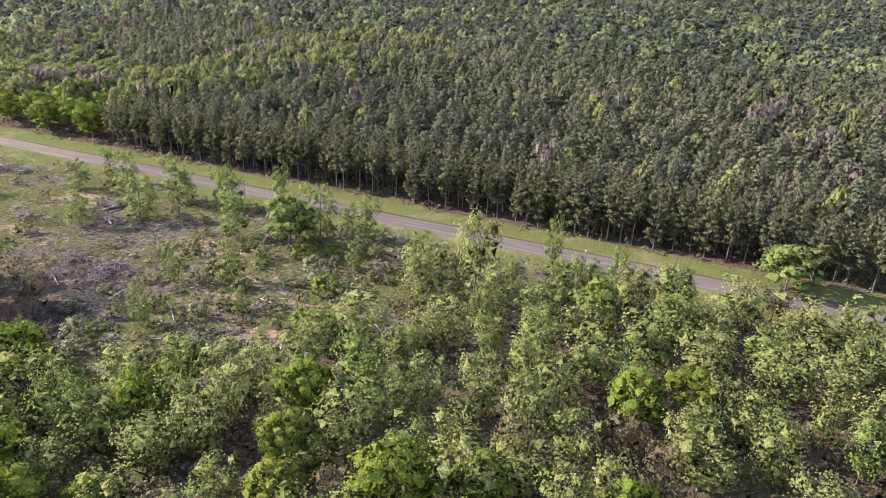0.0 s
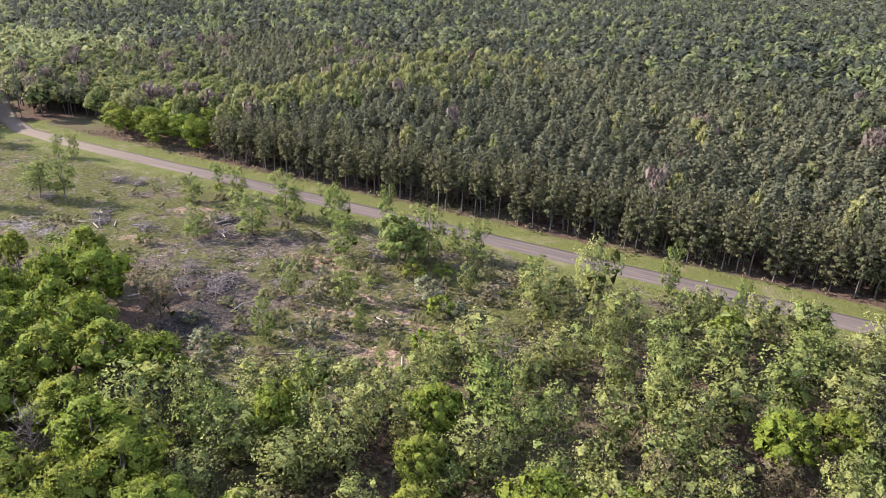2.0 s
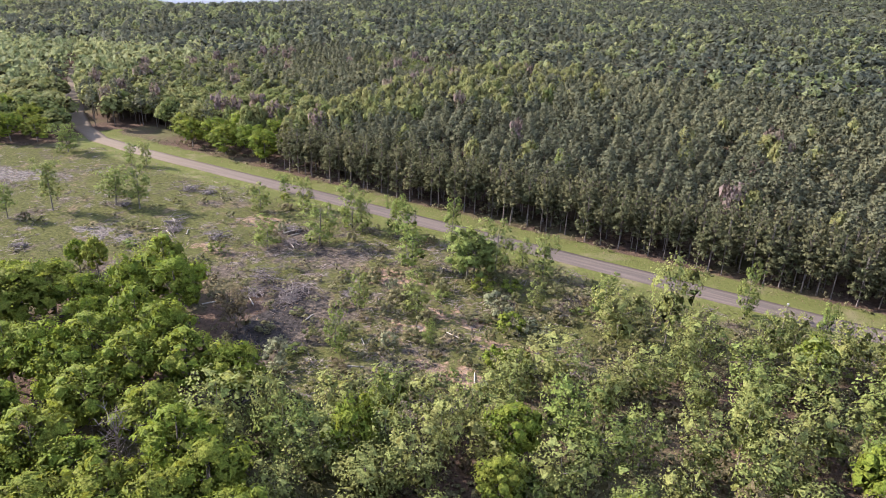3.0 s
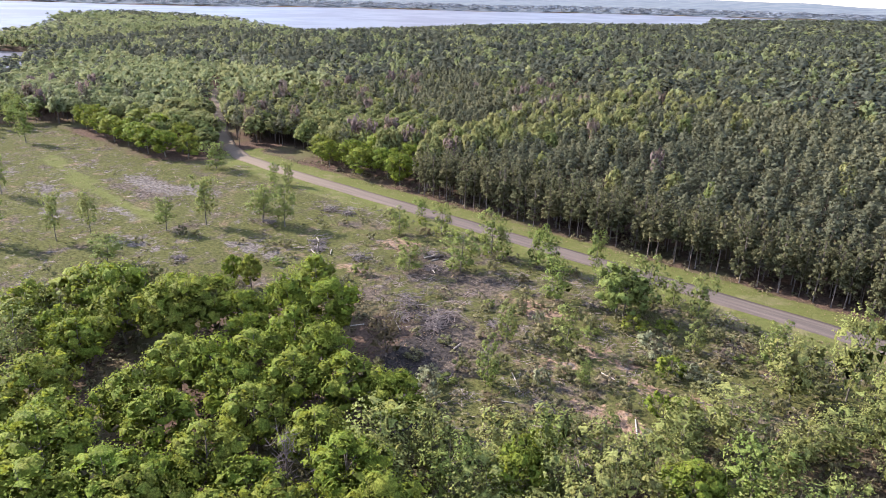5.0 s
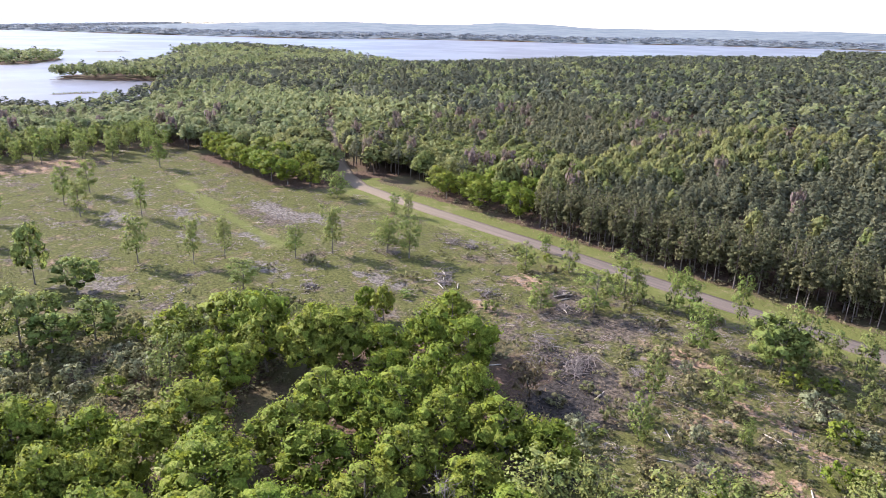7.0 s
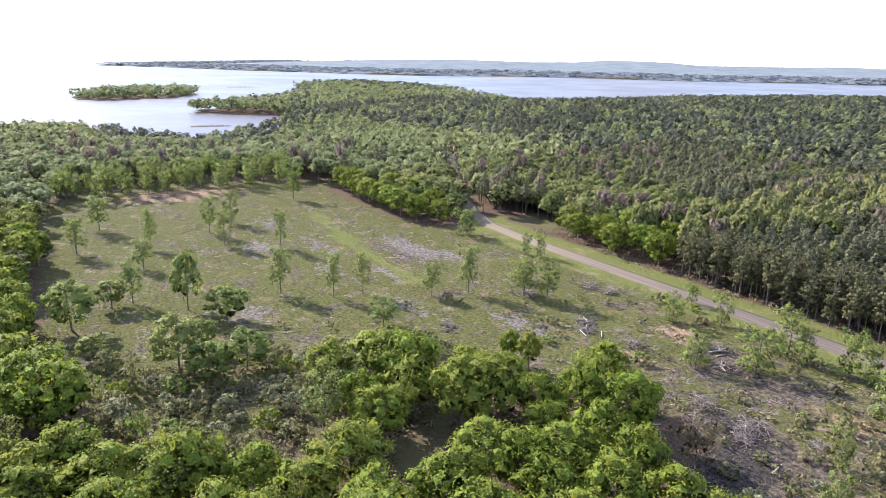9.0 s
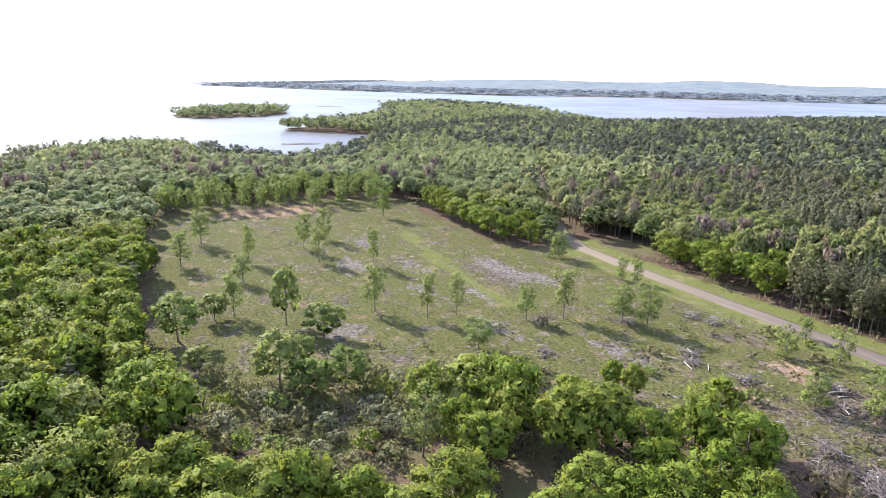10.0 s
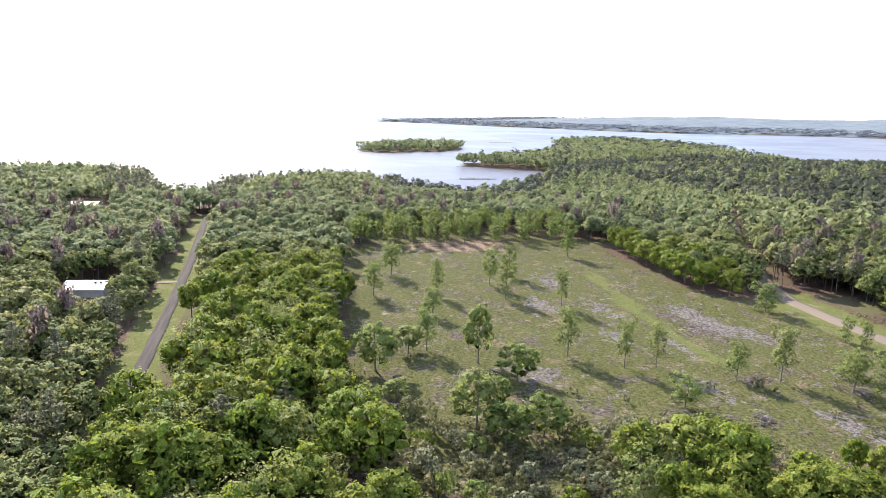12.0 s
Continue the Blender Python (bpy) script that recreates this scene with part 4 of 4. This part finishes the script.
woods("shore_broadleaf_wood", "light green woods on the lake's peninsula and island", p, clump_forms("waterside", 5, 6, 6), HAZED_WOODS, tints_at(p, 90), (9.5, 16.0), (5.5, 8.0), 37)
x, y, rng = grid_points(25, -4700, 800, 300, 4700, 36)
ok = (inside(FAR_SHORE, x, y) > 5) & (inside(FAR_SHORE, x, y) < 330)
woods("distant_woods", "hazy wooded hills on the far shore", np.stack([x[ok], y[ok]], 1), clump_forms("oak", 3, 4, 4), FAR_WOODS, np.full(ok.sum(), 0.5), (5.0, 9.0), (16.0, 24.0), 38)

# ---- brush and small growth ----
SILVER = [(-70, 105, 3.6, 3.0), (-66, 101, 4.0, 2.6), (-60, 99, 3.4, 2.4), (-90, 66, 4.0, 2.4), (-93, 69, 2.6, 1.8), (-87, 63, 3.0, 2.0), (-158, 20, 4.2, 2.6), (-163, 22, 3.4, 2.4), (-170, 30, 3.6, 2.4), (-152, 8, 3.6, 2.4), (-147, 3, 3.0, 2.2), (-165, 38, 3.8, 2.6), (-160, 12, 3.2, 2.2), (-172, 37, 4.4, 2.8)]
BUSHES = [(-59, 85, 4.5, 2.6), (-56, 87, 4.0, 2.6), (-66, 62, 7.0, 3.3), (-75, 109, 4.0, 3.0), (-70, 112, 3.5, 2.8), (-63, 98, 4.0, 3.2), (-128, 128.5, 2.2, 1.5), (-149, 128, 2.0, 1.6), (-155, 44, 4.0, 3.0), (-168, 26, 4.5, 3.2), (-150, 16, 4.0, 3.0), (-176, -4, 4.0, 2.6)]
plant(SILVER, "shrub", "silvery green shrub with fine leaves among brush", "shrub", "silvery shrubs", SILVER_LEAF)
plant(BUSHES, "shrub", "dense dark green bush on rough ground", "shrub", "bushes", OAK_LEAF)
plant([(-103, 69, 9.0, 3.3)], "pale", "brown budding tree beside the oaks", "tree", "", RUSTY_LEAF)

x, y, rng = grid_points(41, -185, 30, -14, 131, 5.2, 0.5)
c = inside(CLEARING, x, y)
zone = np.where(x > -100, 0.55, np.where(x > -135, 0.16, 0.06)) + 0.4 * waves(x, y, 12) * (x > -140)
zone = np.where((np.hypot((x + 158) / 24, (y - 14) / 26) < 1), 0.8, zone)
zone = np.where(off_line([(-182, -8), (-162, 6), (-158, 24), (-166, 46), (-158, 56)], x, y) < 9, 0.95, zone)
ok = (c > -14) & (rng.random(x.size) < zone) & free(x, y, 1.0) & clear_of_ways(x, y, 10)
for px, py, u in zip(x[ok], y[ok], rng.random(ok.sum())):
    h, r = rng.uniform(1.3, 3.4), rng.uniform(1.1, 2.3)
    if px < -125 and py < 45:
        h, r, u = h * 1.7, r * 1.5, 0.3 if u < 0.62 else 0.82 + 0.4 * (u - 0.62)
    if u < 0.6:
        tree("shrub", px, py, h, r, "olive green shrub in the cut-over clearing", "shrub", "low shrubs")
    elif u < 0.8:
        tree("shrub", px, py, h * 0.8, r, "brownish half-bare shrub in the clearing", "shrub", "low shrubs", RUSTY_LEAF)
    elif u < 0.9:
        tree("shrub", px, py, h, r, "silvery green shrub with fine leaves among brush", "shrub", "silvery shrubs", SILVER_LEAF)
    else:
        tree("shrub", px, py, h, r, "bright green sapling bush in the clearing", "shrub", "low shrubs", SLENDER_LEAF)


def scatter(name, label, pts, forms, mat, size, tall, seed, tint=0.5):
    rng = np.random.default_rng(seed)
    n = len(pts)
    z = ground_z(pts[:, 0], pts[:, 1])
    a, s, k = rng.uniform(0, 6.283, n), rng.uniform(*size, n), rng.uniform(*tall, n)
    pick = rng.integers(0, len(forms), n)
    vs, ts = [], []
    for f, form in enumerate(forms):
        w = pick == f
        ca, sa = np.cos(a[w])[:, None], np.sin(a[w])[:, None]
        vs.append(np.stack([(form[None, :, 0] * ca - form[None, :, 1] * sa) * s[w][:, None] + pts[w, 0][:, None],
                            (form[None, :, 0] * sa + form[None, :, 1] * ca) * s[w][:, None] + pts[w, 1][:, None],
                            form[None, :, 2] * k[w][:, None] + z[w][:, None] - 0.02,
                            form[None, :, 3] * ca - form[None, :, 4] * sa, form[None, :, 3] * sa + form[None, :, 4] * ca,
                            np.broadcast_to(form[None, :, 5], (w.sum(), len(form)))], 2).reshape(-1, 6))
        ts.append(np.repeat(np.clip(rng.normal(tint, 0.3, w.sum()), 0, 1), len(form)))
    v = np.concatenate(vs)
    tagged(part_mesh(name, raw_mesh(name, v, tris(v), (("tint", np.concatenate(ts)),)), mat), label, "undergrowth", "", "stuff")


def faced(v, rng):
    """Blades with the way each one faces: mostly up."""
    lean = np.repeat(rng.normal(size=(len(v) // 3, 3)) * 0.35 + np.array((0, 0, 1)), 3, 0)
    return np.concatenate([np.array(v), lean / np.linalg.norm(lean, axis=1, keepdims=True)], 1)


def tuft_form(seed, blades):
    """A tuft of bent blades, about 1 wide and 1 high."""
    rng = np.random.default_rng(seed)
    v = []
    for i in range(blades):
        a, o = rng.uniform(0, 6.283), rng.uniform(0.0, 0.25, 2)
        tip = (math.cos(a) * rng.uniform(0.3, 0.7), math.sin(a) * rng.uniform(0.3, 0.7), rng.uniform(0.5, 1.0))
        w = rng.uniform(0.08, 0.16)
        v += [(o[0] - math.sin(a) * w, o[1] + math.cos(a) * w, 0), (o[0] + math.sin(a) * w, o[1] - math.cos(a) * w, 0), (o[0] + tip[0], o[1] + tip[1], tip[2])]
    return faced(v, rng)


def twig_form(seed, count):
    """Dead twigs and slivers of wood lying across one another."""
    rng = np.random.default_rng(seed)
    v = []
    for i in range(count):
        a, o = rng.uniform(0, 6.283), rng.uniform(-0.6, 0.6, 2)
        d, w, z = np.array((math.cos(a), math.sin(a))) * rng.uniform(0.4, 1.0), rng.uniform(0.035, 0.08), rng.uniform(0.1, 0.9)
        side = np.array((-d[1], d[0])) * w
        v += [(*(o - d - side), 0.05), (*(o - d + side), 0.25), (*(o + d), z)]
    return faced(v, rng)


def low_form(seed, n):
    rng = np.random.default_rng(seed)
    c, q = oak_clusters(rng, 1.0, 1.0, 5, 0.0)
    return leaf_cards(rng, c, q, n, 0.32)


GRASS_BLADE = foliage("grass_blade", (0.075, 0.08, 0.026), (0.135, 0.136, 0.046), True, 0.3)
STRAW_BLADE = foliage("straw_blade", (0.16, 0.115, 0.07), (0.26, 0.19, 0.12), True, 0.25)
BRUSH_LEAF = foliage("brush_leaf", (0.155, 0.155, 0.07), (0.225, 0.195, 0.11), True, 0.35)
LITTER_TWIG = foliage("litter_twig", (0.11, 0.09, 0.08), (0.28, 0.23, 0.20), True, 0.05)

x, y, rng = grid_points(42, -392, 30, -16, 132, 1.1, 0.5)
c = inside(CLEARING, x, y)
ok = (c > -3) & clear_of_ways(x, y, 5.5)
x, y = x[ok], y[ok]
u = rng.random(x.size) + 0.5 * waves(x, y, 8) + 0.25 * waves(x, y, 3)
dry = step(x, -190, -90) * 0.3
w = u < 0.55 - dry
scatter("grass_tufts", "tufts of rough green grass over the clearing", np.stack([x[w], y[w]], 1), [tuft_form(i, 3) for i in range(4)], GRASS_BLADE, (0.4, 0.85), (0.2, 0.55), 51)
w = (u > 0.82 - 1.7 * dry) & (u < 1.0 - dry * 0.3)
scatter("straw_tufts", "tufts of dead straw over the clearing", np.stack([x[w], y[w]], 1), [tuft_form(i + 9, 3) for i in range(4)], STRAW_BLADE, (0.4, 1.0), (0.2, 0.6), 52)
w = u > 0.98 - dry * 0.5
scatter("slash_litter", "grey broken twigs and slash left from felling", np.stack([x[w], y[w]], 1), [twig_form(i, 6) for i in range(5)], LITTER_TWIG, (0.5, 1.5), (0.1, 0.5), 53)
x, y, rng = grid_points(43, -192, 66, -16, 130, 2.3, 0.5)
c = inside(CLEARING, x, y)
thickness = np.where(x > -90, 0.42, np.where(x > -135, 0.15, 0.06)) + 0.35 * waves(x, y, 10) * (x > -140) + np.where(np.hypot((x + 158) / 26, (y - 14) / 28) < 1, 0.55, 0) + 0.6 * (off_line([(-170, 10), (-158, 24), (-166, 46), (-158, 56)], x, y) < 9) + 0.25 * (c < 0) + 0.2 * ((c < 0) & (x > -78))
thickness = np.where(np.hypot((x + 101) / 10, (y - 72) / 18) < 1, 0.04, thickness)
ok = ((c > -40) | ((x > -78) & (y > 24))) & (rng.random(x.size) < thickness) & clear_of_ways(x, y, 9)
scatter("low_brush", "low olive and brown brush in the cut-over land", np.stack([x[ok], y[ok]], 1), [low_form(i + 60, 46) for i in range(5)], BRUSH_LEAF, (0.6, 1.9), (0.5, 1.9), 54)

x, y, rng = grid_points(44, -232, 48, 147.5, 166, 2.4, 0.5)
ok = rng.random(x.size) < 0.5 + 0.3 * waves(x, y, 9)
scatter("edge_brush", "brown and olive undergrowth beneath the pines", np.stack([x[ok], y[ok]], 1), [low_form(i + 80, 40) for i in range(4)], BRUSH_LEAF, (0.6, 1.5), (0.4, 1.8), 55, 0.7)

x, y, rng = grid_points(45, -255, 48, 126, 150, 0.95, 0.5)
side = np.abs(y - 136.6)
u = rng.random(x.size) + 0.4 * waves(x, y, 6)
w = (side > 3.6) & (y < 145.5) & (u < 0.55)
scatter("verge_grass", "short green grass on the road's verge", np.stack([x[w], y[w]], 1), [tuft_form(i + 20, 3) for i in range(4)], GRASS_BLADE, (0.3, 0.6), (0.08, 0.22), 56, 0.7)
w = (side > 6.0) & (u > 0.75 - 0.3 * (y > 143.5))
scatter("verge_straw", "dry straw-coloured grass along the road's verge", np.stack([x[w], y[w]], 1), [tuft_form(i + 30, 3) for i in range(4)], STRAW_BLADE, (0.35, 0.8), (0.15, 0.5), 57)


# ---- felled wood ----
def stick_pieces(rng, count, spread, length, radius, rise):
    pieces = []
    for i in range(count):
        a, tilt = rng.uniform(0, 6.283), rng.uniform(-0.15, 0.5)
        n = length * rng.uniform(0.4, 1.0)
        p = Vector((rng.normal(0, spread), rng.normal(0, spread), rng.uniform(0.05, rise)))
        d = Vector((math.cos(a), math.sin(a), tilt)).normalized() * n
        r = radius * rng.uniform(0.4, 1.2)
        pieces.append(tube([p - d * 0.5, p + Vector((0, 0, n * 0.04)), p + d * 0.5], [r, r * 0.8, r * 0.35], 4))
    return joined(pieces)


PILES = [(-106, 86, 3.2), (-116, 88, 3.2), (-104, 83, 2.0), (-112, 81, 2.4), (-157, 98, 2.4), (-142, 98, 2.2), (-172, 68, 1.6), (-180, 99, 1.8), (-153, 95, 1.8), (-130, 112, 2.4), (-125, 105, 1.8), (-96, 92, 1.8), (-176, 118, 2.4), (-170, 119, 1.8)]
for i, (px, py, s) in enumerate(PILES):
    rng = np.random.default_rng(700 + i)
    root = tagged(new("brush_pile"), "heap of dead grey branches and stumps in the clearing", "brush pile", "brush piles")
    root.location = (px, py, float(ground_z(px, py)[0]))
    tagged(part_mesh("brushwood", raw_mesh("brushwood", *stick_pieces(rng, 70, s * 0.5, s * 1.5, 0.07, s * 0.5)), TWIG, root), "", "", "", "stuff")
    for k in range(6):
        part_mesh("stem", raw_mesh("stem", *stick_pieces(rng, 1, s * 0.4, s * 1.7, 0.16, s * 0.4)), PALE_WOOD if (i + k) % 3 == 0 else TWIG, root)

LOGS = [(-131, 113, 3.2, 40, 0.17), (-132, 111, 3.6, 120, 0.2), (-128, 110, 2.4, 75, 0.15), (-110, 79, 4.5, 150, 0.13), (-116, 74, 3.0, 60, 0.13), (-176, 117, 3.0, 20, 0.16), (-82, 79, 3.6, 140, 0.12), (-79, 72, 4.2, 30, 0.12), (-96, 80, 3.6, 100, 0.13), (-153, 93, 4.0, 160, 0.13), (-150, 96, 3.4, 135, 0.12), (-140, 82, 3.0, 110, 0.12), (-60, 80, 4.4, 120, 0.13), (-70, 90, 4.0, 170, 0.12)]
for px, py, n, a, r in LOGS:
    d = Vector((math.cos(radians(a)), math.sin(radians(a)), 0)) * n / 2
    v, f = tube([-d * 1.0, -d * 0.98, Vector((0, 0, 0.03)), d * 0.98, d], [r * 0.7, r, r * 0.93, r * 0.8, r * 0.5], 8)
    log = part_mesh("log", raw_mesh("log", v, f), PALE_WOOD)
    log.location = (px, py, float(ground_z(px, py)[0]) + r * 0.9)
    tagged(log, "pale weathered log lying in the clearing", "log", "felled logs")


def bare_tree(px, py, h, r, label):
    rng = np.random.default_rng(int(abs(px * 13)))
    root = tagged(new("dead_tree"), label, "tree")
    root.location = (px, py, float(ground_z(px, py)[0]) - 0.1)
    c, q = loose_clusters(rng, h, r, 26, 0.25, 0.2)
    part_mesh("trunk", raw_mesh("trunk", *limbs(rng, h, c, 0.16, 0.25, 26)), TWIG, root)
    pieces = []
    for p in c:
        for k in range(6):
            d = Vector((rng.normal(), rng.normal(), rng.uniform(0.2, 1.4))).normalized() * r * rng.uniform(0.25, 0.5)
            pieces.append(tube([Vector(p), Vector(p) + d * 0.6, Vector(p) + d], [0.035, 0.025, 0.008], 3))
    tagged(part_mesh("spray", raw_mesh("spray", *joined(pieces)), TWIG, root), "", "", "", "stuff")


bare_tree(-86, 35, 10.5, 3.2, "bare grey dead tree among green oaks")
bare_tree(-83, 37, 8.0, 2.4, "bare grey dead tree among green oaks")


plant([(-175, -40, 14, 4.4), (-182, -29, 12, 3.2), (-251, -17, 12, 3.6)], "pine", "dark green pine standing among oaks", "tree", "")


# ---- posts ----
def post(px, py, h, lamp):
    root = tagged(new("roadside_post"), "slim wooden post with a small white fitting" if lamp else "bare weathered wooden post", "post")
    root.location = (px, py, float(ground_z(px, py)[0]))
    part_mesh("shaft", raw_mesh("shaft", *tube([(0, 0, -0.3), (0, 0, h * 0.5), (0, 0, h)], [0.13, 0.11, 0.09], 8)), POST_WOOD, root)
    if lamp:
        bm = bmesh.new()
        bmesh.ops.create_cube(bm, size=1)
        bmesh.ops.transform(bm, matrix=Matrix.Translation((0, 0, h + 0.12)) @ Matrix.Diagonal((0.4, 0.4, 0.34, 1)), verts=bm.verts)
        bmesh.ops.bevel(bm, geom=bm.edges[:], offset=0.05, segments=1, affect="EDGES")
        part("fitting", bm, GALVANISED, root, "small white fitting")


post(-21, 129, 5.2, True)
post(-107, 131, 5.0, False)
post(-172, -10, 5.0, False)


# ---- houses ----
def box(x0, x1, y0, y1, z0, z1):
    bm = bmesh.new()
    bmesh.ops.create_cube(bm, size=1)
    bmesh.ops.transform(bm, matrix=Matrix.Translation(((x0 + x1) / 2, (y0 + y1) / 2, (z0 + z1) / 2)) @ Matrix.Diagonal((x1 - x0, y1 - y0, z1 - z0, 1)), verts=bm.verts)
    return bm


def house(px, py, turn, length, depth, label):
    """A low house with a gabled, ribbed metal roof."""
    root = tagged(new("house"), label, "house")
    root.matrix_world = pose(px, py, float(ground_z(px, py)[0]), 0, 0, turn)
    a, b, wall_h, ridge = length / 2, depth / 2, 2.7, 4.3
    wall = box(-a, a, -b, b, -0.3, wall_h)
    part("wall", wall, SIDING, root)
    for side in (-1, 1):
        bm = bmesh.new()
        e = b + 0.6
        low = wall_h - 0.6 * (ridge - wall_h) / b
        rows = [[bm.verts.new((u * (a + 0.5), side * yy, zz + dz)) for u in (-1, 1)] for yy, zz, dz in ((0, ridge, 0.1), (e, low, 0.1), (e, low, 0), (0, ridge, 0))]
        for i in range(4):
            p, q = rows[i], rows[(i + 1) % 4]
            bm.faces.new((p[0], p[1], q[1], q[0]))
        for k in (0, 1):
            bm.faces.new([r[k] for r in rows])
        roof = part("roof", bm, WHITE_METAL, root, "white metal roof slope")
        n = int(length / 0.9)
        for i in range(n + 1):
            u = -a - 0.45 + i * (length + 0.9) / n
            v, f = tube([(u, side * 0.02, ridge + 0.12), (u, side * e, low + 0.12)], [0.04, 0.04], 4)
            part_mesh("rib", raw_mesh("rib", v, f), WHITE_METAL, roof)
        bm = bmesh.new()
        vs = [bm.verts.new(p) for p in ((side * a, -b, wall_h), (side * a, b, wall_h), (side * a, 0, ridge - 0.05), (side * (a - 0.2), -b, wall_h), (side * (a - 0.2), b, wall_h), (side * (a - 0.2), 0, ridge - 0.05))]
        for face in ((0, 1, 2), (3, 4, 5), (0, 2, 5, 3), (1, 2, 5, 4)):
            bm.faces.new([vs[i] for i in face])
        part("gable", bm, SIDING, root)
    for i in range(3):
        u = -a * 0.6 + i * a * 0.6
        window = part("window", box(u - 0.5, u + 0.5, b - 0.04, b + 0.05, 1.0, 2.1), WHITE_METAL, root)
        part("pane", box(u - 0.42, u + 0.42, b + 0.02, b + 0.06, 1.08, 2.02), DARK, window)
    part("door", box(a * 0.75 - 0.45, a * 0.75 + 0.45, b - 0.02, b + 0.06, 0, 2.05), DARK, root)
    for u in (0.45, 0.72):
        part("vent", box(a * u - 0.35, a * u + 0.35, -1.6, -0.9, ridge - 0.75, ridge + 0.1), DARK, root, "dark roof vent")


house(-300, -93, 82, 13, 10, "low house with a bright white metal roof among trees")
house(-504, -145, 82, 15, 9, "distant low house with a white metal roof")


# ---- islets in the lake ----
def islet(x0, y0, x1, y1, wide):
    """A low strip of mud and reeds just above the water."""
    root = tagged(new("islet"), "low reedy islet in the lake", "islet")
    root.location = ((x0 + x1) / 2, (y0 + y1) / 2, -8)
    rng = np.random.default_rng(int(abs(x0)))
    bm = bmesh.new()
    bmesh.ops.create_uvsphere(bm, u_segments=18, v_segments=8, radius=1)
    length, turn = math.hypot(x1 - x0, y1 - y0) / 2, math.atan2(y1 - y0, x1 - x0)
    for v in bm.verts:
        v.co = Vector((v.co.x * length, v.co.y * wide * (1 + 0.3 * math.sin(v.co.x * 7)), v.co.z * 0.5))
    bmesh.ops.rotate(bm, matrix=Matrix.Rotation(turn, 3, "Z"), verts=bm.verts)
    part("mud", bm, POST_WOOD, root)
    pieces = []
    for i in range(60):
        u, w = rng.uniform(-0.85, 0.85) * length, rng.uniform(-0.5, 0.5) * wide
        f = tuft_form(300 + i, 4) * np.array([rng.uniform(1.2, 2.6)] * 3 + [1, 1, 1])
        pieces.append(f + np.array((u * math.cos(turn) - w * math.sin(turn), u * math.sin(turn) + w * math.cos(turn), 0.2, 0, 0, 0)))
    v = np.concatenate(pieces)
    tagged(part_mesh("reeds", raw_mesh("reeds", v, tris(v)), SHRUB_LEAF, root), "", "", "", "stuff")


islet(-727, 138, -720, 180, 2.5)
islet(-1437, 377, -1430, 440, 5)
